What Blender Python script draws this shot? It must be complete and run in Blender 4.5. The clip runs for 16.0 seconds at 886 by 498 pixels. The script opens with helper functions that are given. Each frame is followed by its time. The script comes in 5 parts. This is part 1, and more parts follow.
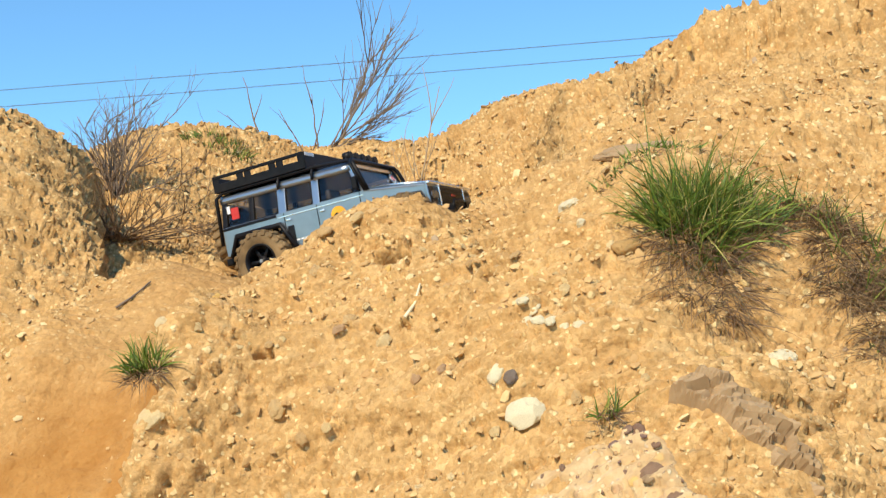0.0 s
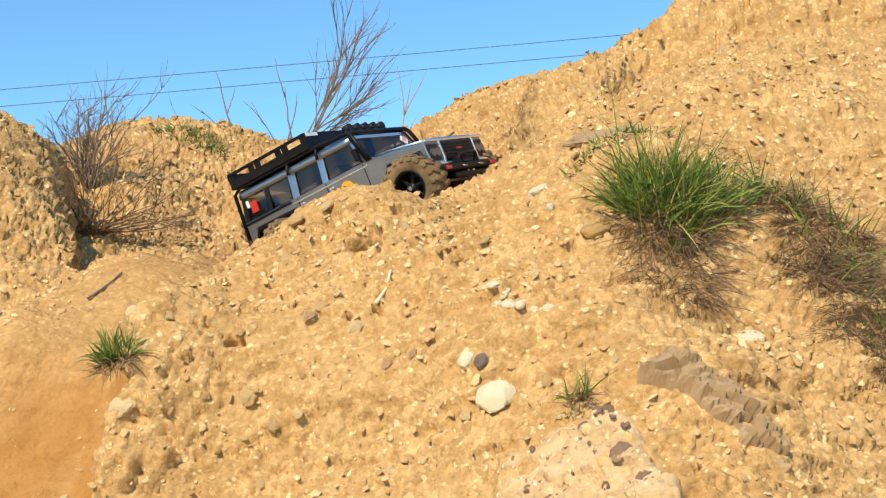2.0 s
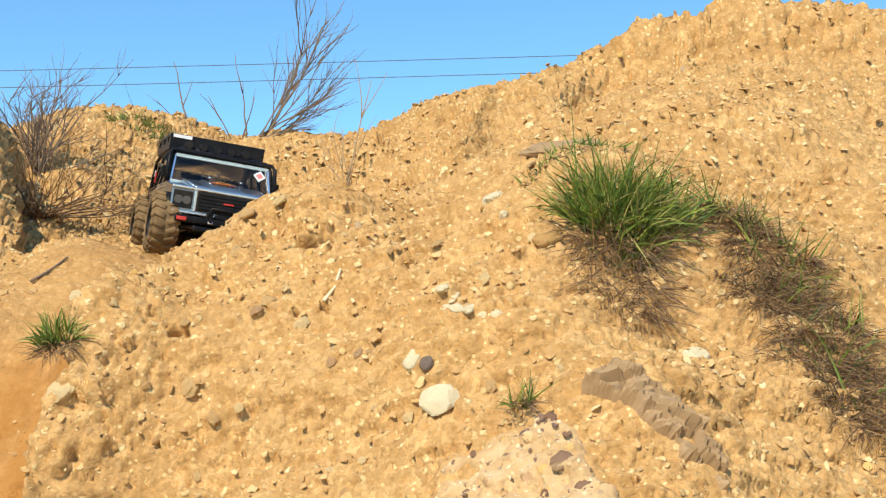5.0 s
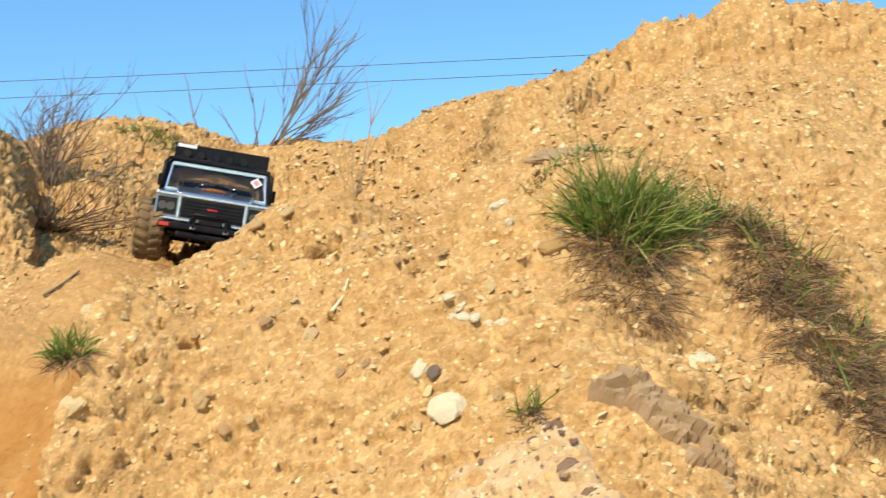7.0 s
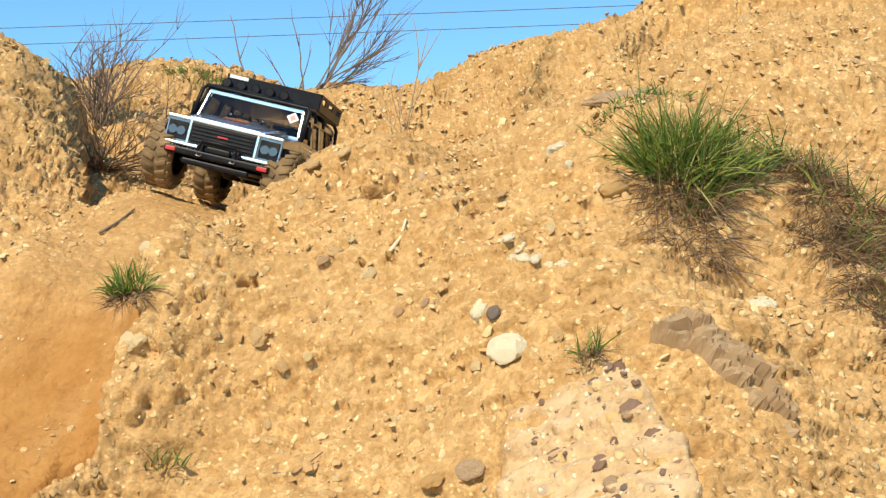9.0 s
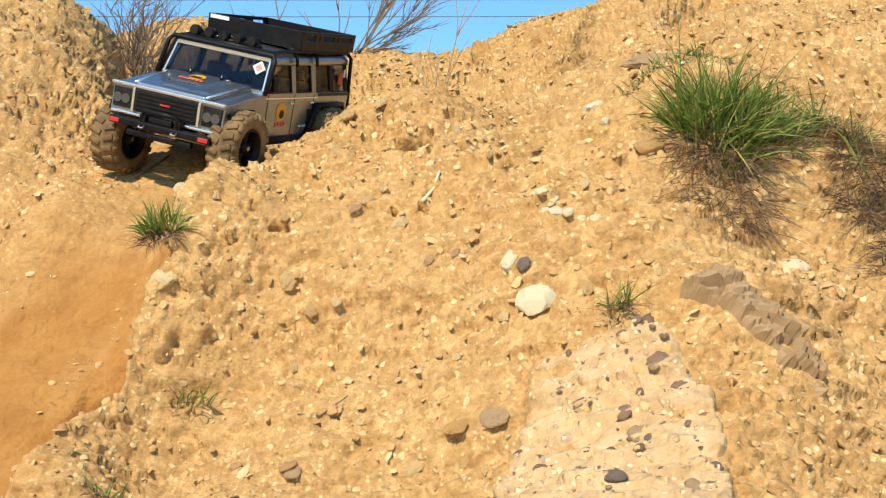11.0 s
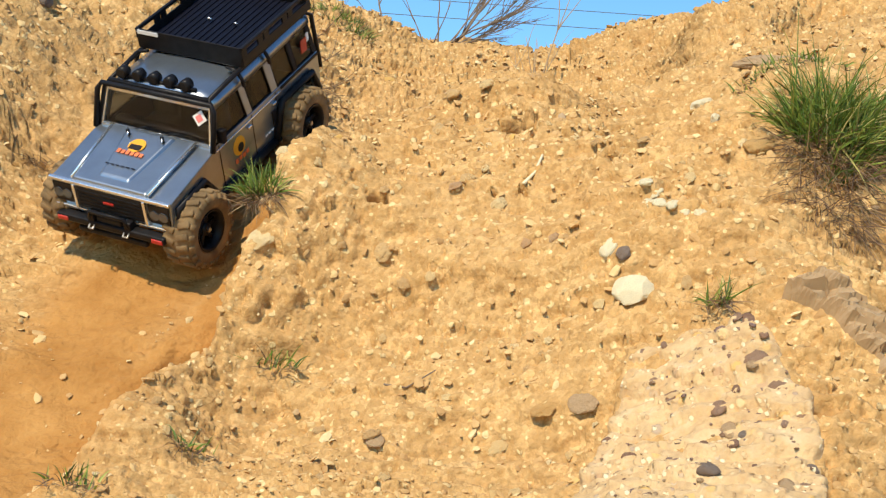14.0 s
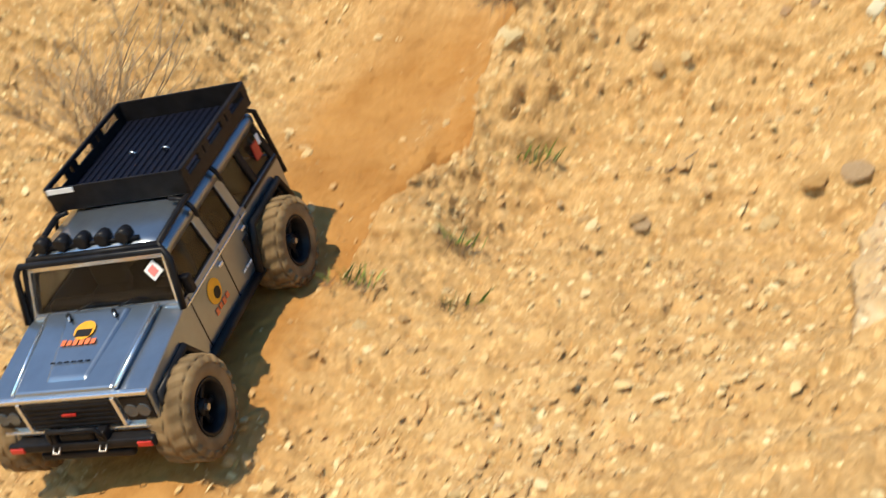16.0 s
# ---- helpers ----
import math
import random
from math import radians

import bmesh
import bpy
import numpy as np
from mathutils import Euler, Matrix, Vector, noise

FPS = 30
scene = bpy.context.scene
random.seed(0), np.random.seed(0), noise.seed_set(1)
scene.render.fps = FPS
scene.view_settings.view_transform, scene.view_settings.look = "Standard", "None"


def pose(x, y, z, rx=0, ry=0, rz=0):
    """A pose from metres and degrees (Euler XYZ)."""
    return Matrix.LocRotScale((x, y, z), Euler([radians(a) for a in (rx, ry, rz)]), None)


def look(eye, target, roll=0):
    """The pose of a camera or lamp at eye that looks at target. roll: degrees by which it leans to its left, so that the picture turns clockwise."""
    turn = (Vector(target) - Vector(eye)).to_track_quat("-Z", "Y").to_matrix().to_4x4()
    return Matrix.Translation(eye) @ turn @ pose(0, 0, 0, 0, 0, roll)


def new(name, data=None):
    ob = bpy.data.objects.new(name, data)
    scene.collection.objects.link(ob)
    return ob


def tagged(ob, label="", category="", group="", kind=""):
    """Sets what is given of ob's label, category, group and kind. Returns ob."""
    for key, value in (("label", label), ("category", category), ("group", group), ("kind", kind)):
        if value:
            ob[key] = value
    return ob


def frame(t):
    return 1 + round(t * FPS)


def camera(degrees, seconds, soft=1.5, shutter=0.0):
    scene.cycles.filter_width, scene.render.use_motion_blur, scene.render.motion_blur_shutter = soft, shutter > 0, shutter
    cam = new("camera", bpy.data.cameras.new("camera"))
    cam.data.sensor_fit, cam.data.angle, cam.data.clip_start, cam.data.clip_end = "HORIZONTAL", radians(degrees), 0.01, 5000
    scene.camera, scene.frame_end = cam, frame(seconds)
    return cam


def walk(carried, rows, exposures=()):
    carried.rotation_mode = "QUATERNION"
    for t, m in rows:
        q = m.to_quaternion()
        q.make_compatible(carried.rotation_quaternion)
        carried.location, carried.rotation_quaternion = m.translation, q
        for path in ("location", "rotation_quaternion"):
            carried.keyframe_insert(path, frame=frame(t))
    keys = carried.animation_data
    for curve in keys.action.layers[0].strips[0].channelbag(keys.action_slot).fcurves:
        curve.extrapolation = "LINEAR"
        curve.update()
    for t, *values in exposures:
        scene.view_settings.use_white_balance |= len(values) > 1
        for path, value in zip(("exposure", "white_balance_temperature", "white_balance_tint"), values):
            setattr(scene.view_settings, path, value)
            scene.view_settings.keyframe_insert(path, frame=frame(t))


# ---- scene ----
# The camera: a phone held in two fists in front of the bank
cam = camera(38.08, 16.0, soft=1.25, shutter=0.3)
walk(cam, [
    (0, look((0.0043, 0.0079, 1.2275), (-0.0326, 1.9928, 1.4698), -2.16)),
    (0.5, look((0.0082, 0.0016, 1.2091), (-0.0256, 1.9796, 1.5033), -2.01)),
    (1, look((0.0188, 0.0030, 1.2026), (0.0476, 1.9890, 1.4374), -1.66)),
    (1.5, look((0.0176, -0.0001, 1.2085), (0.0193, 1.9823, 1.4733), -1.39)),
    (2, look((0.0161, 0.0048, 1.2082), (0.0115, 1.9905, 1.4470), -2.81)),
    (2.5, look((0.0142, 0.0065, 1.2037), (0.0288, 1.9932, 1.4337), -2.11)),
    (3, look((0.0035, 0.0038, 1.2012), (0.0087, 1.9890, 1.4442), -0.64)),
    (3.5, look((0.0000, -0.0000, 1.2000), (-0.0000, 1.9805, 1.4783), -0.00)),
    (4, look((0.0074, 0.0019, 1.2045), (0.0488, 1.9819, 1.4836), -0.85)),
    (4.5, look((0.0049, 0.0103, 1.1992), (0.0687, 1.9929, 1.4552), -0.45)),
    (4.7, look((0.0070, 0.0115, 1.1967), (0.0805, 1.9942, 1.4493), 0.13)),
    (6.8, look((0.0343, -0.0032, 1.2119), (0.1261, 1.9775, 1.4739), -1.71)),
    (7, look((0.0270, -0.0034, 1.2057), (0.0760, 1.9795, 1.4618), -0.78)),
    (7.5, look((0.0078, 0.0027, 1.1885), (0.0165, 1.9907, 1.4071), 1.87)),
    (8, look((0.0109, 0.0041, 1.1867), (0.0350, 1.9988, 1.3302), -0.27)),
    (8.5, look((0.0017, 0.0051, 1.2046), (0.0096, 1.9982, 1.3701), -0.97)),
    (9, look((-0.0142, 0.0048, 1.1925), (-0.0112, 1.9967, 1.3732), 0.11)),
    (11.3, look((-0.0160, 0.0108, 1.1404), (-0.0692, 2.0038, 1.3001), 2.81)),
    (11.5, look((-0.0156, 0.0086, 1.1415), (-0.0791, 2.0008, 1.3064), 2.94)),
    (12, look((-0.0245, 0.0062, 1.1413), (-0.1040, 1.9931, 1.3556), 2.98)),
    (12.5, look((-0.0316, 0.0093, 1.1291), (-0.1468, 1.9939, 1.3486), 4.77)),
    (13, look((-0.0387, 0.0073, 1.1244), (-0.1830, 1.9904, 1.3401), 5.30)),
    (13.5, look((-0.0519, 0.0127, 1.1151), (-0.1973, 1.9986, 1.3027), 6.06)),
    (14, look((-0.0588, 0.0208, 1.1047), (-0.2006, 2.0093, 1.2641), 7.45)),
    (14.5, look((-0.0588, 0.0203, 1.1145), (-0.2051, 2.0075, 1.2869), 5.84)),
    (15, look((-0.0474, 0.0259, 1.0951), (-0.2679, 2.0119, 1.1814), 5.04)),
    (15.5, look((-0.0514, 0.0192, 1.0950), (-0.3954, 1.9881, 1.1681), 4.70)),
    (16, look((-0.0698, 0.0265, 1.0601), (-0.5628, 1.9591, 0.9123), 2.99)),
])

# Daylight: clear sky, sun from behind the camera's left shoulder
SUN = Vector((-0.30, -0.69, 0.66)).normalized()
world = bpy.data.worlds.new("sky")
scene.world = world
world.use_nodes = True
wn = world.node_tree.nodes
sky = wn.new("ShaderNodeTexSky")
sky.sky_type, sky.sun_disc = "NISHITA", False
sky.sun_elevation = math.asin(SUN.z)
sky.sun_rotation = math.atan2(SUN.x, SUN.y)
sky.air_density, sky.dust_density, sky.ozone_density, sky.altitude = 1.0, 0.0, 1.6, 600
tint = wn.new("ShaderNodeMix")
tint.data_type, tint.blend_type = "RGBA", "MULTIPLY"
tint.inputs[0].default_value, tint.inputs[7].default_value = 1.0, (0.66, 1.02, 1.16, 1)
world.node_tree.links.new(sky.outputs[0], tint.inputs[6])
world.node_tree.links.new(tint.outputs[2], wn["Background"].inputs[0])
wn["Background"].inputs[1].default_value = 0.16
lamp = bpy.data.lights.new("sun", "SUN")
lamp.energy, lamp.angle, lamp.color = 4.6, radians(0.6), (1.0, 0.865, 0.64)
sun = new("sun", lamp)
sun.matrix_world = look(SUN * 30, (0, 0, 0))
scene.view_settings.exposure = 0.18


# ---- materials ----
def ramp(nt, fac, stops):
    n = nt.nodes.new("ShaderNodeValToRGB")
    e = n.color_ramp.elements
    while len(e) < len(stops):
        e.new(0.5)
    for k, (p, c) in zip(e, stops):
        k.position, k.color = p, (*c, 1)
    nt.links.new(fac, n.inputs[0])
    return n.outputs[0]


def noise_tex(nt, scale, detail=4.0, rough=0.6, kind="ShaderNodeTexNoise"):
    n = nt.nodes.new(kind)
    n.inputs["Scale"].default_value = scale
    if kind == "ShaderNodeTexNoise":
        n.inputs["Detail"].default_value, n.inputs["Roughness"].default_value = detail, rough
    c = nt.nodes.get("coords") or nt.nodes.new("ShaderNodeTexCoord")
    c.name = "coords"
    nt.links.new(c.outputs["Object"], n.inputs["Vector"])
    return n


def mix(nt, fac, a, b, mode="MIX"):
    n = nt.nodes.new("ShaderNodeMix")
    n.data_type, n.blend_type = "RGBA", mode
    for s, v in ((n.inputs[0], fac), (n.inputs[6], a), (n.inputs[7], b)):
        if isinstance(v, (int, float)):
            s.default_value = v
        elif isinstance(v, tuple):
            s.default_value = (*v, 1)
        else:
            nt.links.new(v, s)
    return n.outputs[2]


def bump(nt, height, strength, distance, before=None):
    n = nt.nodes.new("ShaderNodeBump")
    n.inputs["Strength"].default_value, n.inputs["Distance"].default_value = strength, distance
    nt.links.new(height, n.inputs["Height"])
    if before:
        nt.links.new(before, n.inputs["Normal"])
    return n.outputs[0]


def material(name, colour=(0.5, 0.5, 0.5), rough=0.6, metal=0.0):
    m = bpy.data.materials.new(name)
    m.use_nodes = True
    b = m.node_tree.nodes["Principled BSDF"]
    b.inputs["Base Color"].default_value = (*colour, 1)
    b.inputs["Roughness"].default_value, b.inputs["Metallic"].default_value = rough, metal
    return m, m.node_tree, b


def worn(name, colour, rough=0.5, metal=0.0, spread=0.25, scale=60.0, dust=0.0, relief=0.0005):
    """Paint, plastic or metal with uneven tone, light dust and fine relief."""
    m, nt, b = material(name, colour, rough, metal)
    n = noise_tex(nt, scale, 6)
    lo = tuple(c * (1 - spread) for c in colour)
    hi = tuple(min(1, c * (1 + spread)) for c in colour)
    col = ramp(nt, n.outputs[0], [(0.3, lo), (0.7, hi)])
    if dust:
        d = noise_tex(nt, 18, 8, 0.7)
        f = ramp(nt, d.outputs[0], [(0.42, (0, 0, 0)), (0.75, (dust, dust, dust))])
        col = mix(nt, f, col, (0.46, 0.31, 0.15))
        r = nt.nodes.new("ShaderNodeMapRange")
        r.inputs[3].default_value, r.inputs[4].default_value = rough, 0.9
        nt.links.new(f, r.inputs[0])
        nt.links.new(r.outputs[0], b.inputs["Roughness"])
    nt.links.new(col, b.inputs["Base Color"])
    if relief:
        nt.links.new(bump(nt, n.outputs[0], 0.5, relief), b.inputs["Normal"])
    return m


def earth():
    """Dry sandy loam with gravel: pale crust, ochre patches, crumbs; a smoother packed track and the painted shade
    along the gully's lip by one vertex mask.
    """
    m, nt, b = material("earth", rough=0.95)
    big, mid, fine = noise_tex(nt, 2.6, 5, 0.6), noise_tex(nt, 16, 6, 0.65), noise_tex(nt, 150, 5, 0.7)
    grit = noise_tex(nt, 130, kind="ShaderNodeTexVoronoi")
    grit2 = noise_tex(nt, 60, kind="ShaderNodeTexVoronoi")
    base = ramp(nt, big.outputs[0], [(0.28, (0.51, 0.302, 0.117)), (0.5, (0.58, 0.360, 0.148)), (0.72, (0.62, 0.398, 0.174))])
    patch = ramp(nt, mid.outputs[0], [(0.28, (0.49, 0.280, 0.102)), (0.5, (0.58, 0.360, 0.148)), (0.75, (0.66, 0.445, 0.208))])
    col = mix(nt, 0.5, base, patch)
    crumbs = ramp(nt, fine.outputs[0], [(0.3, (0.62, 0.60, 0.58)), (0.55, (1, 1, 1)), (0.75, (1.0, 1.0, 1.0))])
    col = mix(nt, 0.7, col, crumbs, "MULTIPLY")
    sep = nt.nodes.new("ShaderNodeSeparateColor")
    nt.links.new(grit.outputs["Color"], sep.inputs[0])
    pick = ramp(nt, sep.outputs[0], [(0.87, (0, 0, 0)), (0.90, (1, 1, 1))])
    near = ramp(nt, grit.outputs["Distance"], [(0.30, (1, 1, 1)), (0.42, (0, 0, 0))])
    spot = mix(nt, 1.0, pick, near, "MULTIPLY")
    sep2 = nt.nodes.new("ShaderNodeSeparateColor")
    nt.links.new(grit2.outputs["Color"], sep2.inputs[0])
    pick2 = ramp(nt, sep2.outputs[1], [(0.84, (0, 0, 0)), (0.87, (1, 1, 1))])
    near2 = ramp(nt, grit2.outputs["Distance"], [(0.26, (1, 1, 1)), (0.36, (0, 0, 0))])
    spot2 = mix(nt, 1.0, pick2, near2, "MULTIPLY")
    track = nt.nodes.new("ShaderNodeAttribute")
    track.attribute_name = "packed"
    keep = ramp(nt, track.outputs["Fac"], [(0.0, (1, 1, 1)), (0.9, (0.12, 0.12, 0.12))])
    spot, spot2 = mix(nt, 1.0, spot, keep, "MULTIPLY"), mix(nt, 1.0, spot2, keep, "MULTIPLY")
    col = mix(nt, spot, col, (0.76, 0.575, 0.29))
    col = mix(nt, spot2, col, (0.73, 0.55, 0.28))
    # deeper orange of the packed track, also used as painted shade along the lip
    packed = ramp(nt, mid.outputs[0], [(0.32, (0.34, 0.150, 0.034)), (0.7, (0.47, 0.235, 0.066))])
    amount = ramp(nt, track.outputs["Fac"], [(0.12, (0, 0, 0)), (0.85, (0.92, 0.92, 0.92))])
    col = mix(nt, amount, col, packed)
    crumb, crumb2 = noise_tex(nt, 48, kind="ShaderNodeTexVoronoi"), noise_tex(nt, 115, kind="ShaderNodeTexVoronoi")
    warp = noise_tex(nt, 30, 3)
    add = nt.nodes.new("ShaderNodeVectorMath")
    add.operation = "MULTIPLY_ADD"
    nt.links.new(warp.outputs["Color"], add.inputs[0])
    add.inputs[1].default_value = (0.03, 0.03, 0.03)
    nt.links.new(nt.nodes["coords"].outputs["Object"], add.inputs[2])
    for c in (crumb, crumb2):
        nt.links.new(add.outputs[0], c.inputs["Vector"])
    for c, lo in ((crumb, 0.88), (crumb2, 0.84)):
        s = nt.nodes.new("ShaderNodeSeparateColor")
        nt.links.new(c.outputs["Color"], s.inputs[0])
        tone = ramp(nt, s.outputs[2], [(0.0, (lo, lo * 0.97, lo * 0.92)), (0.8, (1, 1, 1)), (1.0, (1.12, 1.14, 1.18))])
        col = mix(nt, mix(nt, 1.0, (1, 1, 1), keep, "MULTIPLY"), col, mix(nt, 1.0, col, tone, "MULTIPLY"))
    nt.links.new(col, b.inputs["Base Color"])
    h = nt.nodes.new("ShaderNodeMath")
    h.operation = "ADD"
    nt.links.new(fine.outputs[0], h.inputs[0])
    nt.links.new(spot2, h.inputs[1])
    n1 = bump(nt, mid.outputs[0], 0.4, 0.008)
    n2 = bump(nt, h.outputs[0], 0.55, 0.0045, n1)
    n3 = bump(nt, crumb.outputs["Distance"], 0.26, -0.008, n2)
    n4 = bump(nt, crumb2.outputs["Distance"], 0.26, -0.004, n3)
    nt.links.new(n4, b.inputs["Normal"])
    b.inputs["Specular IOR Level"].default_value = 0.2
    return m


def stone(name, stops, per="island", scale=35.0):
    m, nt, b = material(name, rough=0.85)
    if per == "island":
        rnd = nt.nodes.new("ShaderNodeNewGeometry").outputs["Random Per Island"]
    else:
        rnd = nt.nodes.new("ShaderNodeObjectInfo").outputs["Random"]
    tone = ramp(nt, rnd, stops)
    n = noise_tex(nt, scale, 7, 0.65)
    shade = ramp(nt, n.outputs[0], [(0.3, (0.72, 0.70, 0.66)), (0.65, (1, 1, 1))])
    nt.links.new(mix(nt, 0.8, tone, shade, "MULTIPLY"), b.inputs["Base Color"])
    grain = noise_tex(nt, scale * 7, 5, 0.7)
    nt.links.new(bump(nt, grain.outputs[0], 0.5, 0.0018, bump(nt, n.outputs[0], 0.6, 0.004)), b.inputs["Normal"])
    return m


def leafy(name, stops, rough=0.6):
    m, nt, b = material(name, rough=rough)
    rnd = nt.nodes.new("ShaderNodeNewGeometry").outputs["Random Per Island"]
    n = noise_tex(nt, 40, 3)
    nt.links.new(mix(nt, 0.35, ramp(nt, rnd, stops), ramp(nt, n.outputs[0], [(0.3, (0.6, 0.6, 0.6)), (0.7, (1, 1, 1))]), "MULTIPLY"), b.inputs["Base Color"])
    return m


PALE = [(0.0, (0.52, 0.32, 0.13)), (0.40, (0.60, 0.385, 0.165)), (0.68, (0.68, 0.48, 0.22)), (0.88, (0.76, 0.59, 0.32)), (0.95, (0.66, 0.40, 0.12)), (0.98, (0.42, 0.29, 0.17)), (1.0, (0.55, 0.30, 0.12))]
EARTH = earth()
CHIPS = [(0.0, (0.49, 0.285, 0.108)), (0.30, (0.57, 0.35, 0.142)), (0.66, (0.61, 0.385, 0.160)), (0.80, (0.71, 0.50, 0.225)), (0.95, (0.78, 0.62, 0.34)), (0.985, (0.62, 0.37, 0.10)), (1.0, (0.42, 0.30, 0.18))]
GRAVEL = stone("gravel", CHIPS)
PEBBLE = stone("pale_pebble", PALE, "object")
CREAM = stone("cream_stone", [(0, (0.80, 0.69, 0.44)), (1, (0.84, 0.74, 0.50))], "object")
GREY_ROCK = stone("grey_rock", [(0, (0.41, 0.275, 0.145)), (1, (0.44, 0.295, 0.16))], "object", 14)


def conglomerate():
    """Pale cemented gravel: pinkish buff matrix with lime streaks and packed small clasts of many tones."""
    m, nt, b = material("conglomerate", rough=0.9)
    big, mid, fine = noise_tex(nt, 9, 5, 0.6), noise_tex(nt, 38, 6, 0.65), noise_tex(nt, 170, 4, 0.7)
    col = ramp(nt, big.outputs[0], [(0.32, (0.43, 0.275, 0.13)), (0.5, (0.54, 0.36, 0.175)), (0.68, (0.62, 0.46, 0.26))])
    col = mix(nt, 0.55, col, ramp(nt, mid.outputs[0], [(0.32, (0.36, 0.225, 0.115)), (0.5, (0.55, 0.37, 0.18)), (0.72, (0.70, 0.55, 0.35))]))
    relief = None
    for scale, lo, tones in ((46, 0.45, [(0.0, (0.48, 0.30, 0.16)), (0.4, (0.66, 0.47, 0.24)), (0.8, (0.62, 0.38, 0.12)), (1.0, (0.40, 0.31, 0.24))]), (105, 0.3, [(0.0, (0.46, 0.28, 0.13)), (0.5, (0.70, 0.53, 0.30)), (0.9, (0.78, 0.65, 0.42)), (1.0, (0.36, 0.24, 0.16))])):
        cell = noise_tex(nt, scale, kind="ShaderNodeTexVoronoi")
        sep = nt.nodes.new("ShaderNodeSeparateColor")
        nt.links.new(cell.outputs["Color"], sep.inputs[0])
        pick = ramp(nt, sep.outputs[0], [(lo, (0, 0, 0)), (lo + 0.04, (1, 1, 1))])
        body = ramp(nt, cell.outputs["Distance"], [(0.26, (1, 1, 1)), (0.38, (0, 0, 0))])
        clast = mix(nt, 1.0, pick, body, "MULTIPLY")
        col = mix(nt, clast, col, ramp(nt, sep.outputs[1], tones))
        relief = bump(nt, clast, 0.5, 0.003, relief)
    nt.links.new(col, b.inputs["Base Color"])
    relief = bump(nt, mid.outputs[0], 0.6, 0.006, relief)
    nt.links.new(bump(nt, fine.outputs[0], 0.5, 0.002, relief), b.inputs["Normal"])
    return m


CONGLOM = conglomerate()
RED_PEBBLE = stone("red_brown_pebble", [(0, (0.24, 0.13, 0.08)), (0.5, (0.33, 0.20, 0.12)), (1, (0.27, 0.17, 0.14))], "object")
DARK_STONE = stone("dark_stone", [(0, (0.15, 0.11, 0.085)), (1, (0.24, 0.18, 0.14))], "object")
RUST_STONE = stone("ochre_stone", [(0, (0.55, 0.30, 0.10)), (1, (0.60, 0.38, 0.14))], "object")
GRASS = leafy("grass", [(0, (0.05, 0.10, 0.010)), (0.5, (0.11, 0.18, 0.018)), (0.8, (0.22, 0.28, 0.035)), (0.93, (0.36, 0.36, 0.08)), (1, (0.45, 0.34, 0.14))])
STRAW = leafy("dead_grass", [(0, (0.085, 0.042, 0.026)), (0.6, (0.21, 0.125, 0.06)), (1, (0.38, 0.25, 0.11))])
TWIG = leafy("twig_bark", [(0, (0.17, 0.12, 0.085)), (1, (0.27, 0.20, 0.14))], 0.8)
TAN_TWIG = leafy("dry_stalk", [(0, (0.30, 0.20, 0.11)), (1, (0.45, 0.33, 0.19))], 0.8)
SILVER = worn("silver_paint", (0.27, 0.31, 0.36), 0.29, 0.85, 0.10, 25, 0.05, 0)
SILVER.node_tree.nodes["Principled BSDF"].inputs["Coat Weight"].default_value = 0.5
CHROME = worn("bright_silver_edge", (0.80, 0.82, 0.84), 0.25, 0.9, 0.06, 40, 0.05, 0)
BLACK = worn("black_plastic", (0.008, 0.008, 0.010), 0.38, 0.0, 0.4, 80, 0.02)
RACK_FLOOR = worn("navy_black_plastic", (0.004, 0.005, 0.012), 0.5, 0.0, 0.3, 80, 0.0)
GRILLE = worn("grille_black", (0.012, 0.012, 0.014), 0.35, 0.0, 0.4, 80, 0.06)
RUBBER = worn("muddy_rubber", (0.16, 0.098, 0.040), 0.9, 0.0, 0.45, 30, 0.45, 0.001)
STEEL = worn("link_steel", (0.42, 0.40, 0.38), 0.4, 0.9, 0.2, 50, 0.25)
RED = worn("red_plastic", (0.50, 0.025, 0.02), 0.4, 0, 0.2, 50, 0.1, 0)
YELLOW = worn("yellow_sticker", (0.80, 0.36, 0.015), 0.45, 0, 0.15, 40, 0.05, 0)
ORANGE = worn("orange_print", (0.72, 0.16, 0.05), 0.45, 0, 0.2, 40, 0.05, 0)
WHITE = worn("white_sticker", (0.80, 0.80, 0.80), 0.45, 0, 0.05, 40, 0.05, 0)
PINK = worn("pink_print", (0.75, 0.22, 0.20), 0.45, 0, 0.1, 40, 0.0, 0)
TAN = worn("tan_interior", (0.13, 0.10, 0.08), 0.8, 0, 0.2, 40, 0.1)
for shell in (BLACK, RACK_FLOOR, GRILLE):
    shell.node_tree.nodes["Principled BSDF"].inputs["Specular IOR Level"].default_value = 0.15
GLASS, gnt, gb = material("tinted_glass", (0.36, 0.38, 0.41), 0.03)
gb.inputs["Transmission Weight"].default_value, gb.inputs["IOR"].default_value = 1.0, 1.05
gb.inputs["Coat Weight"].default_value = 0.6
LENS, lnt, lb = material("lamp_lens", (0.12, 0.13, 0.14), 0.08, 0.5)
CABLE = worn("cable", (0.10, 0.11, 0.13), 0.6, 0.2, 0.1, 2, 0, 0)


# ---- mesh helpers ----
def part(name, bm, mat, parent=None, label="", smooth=False):
    """Link a bmesh as one mesh object, under a thing or a part."""
    me = bpy.data.meshes.new(name)
    bm.to_mesh(me)
    bm.free()
    return mesh_part(name, me, mat, parent, label, smooth)


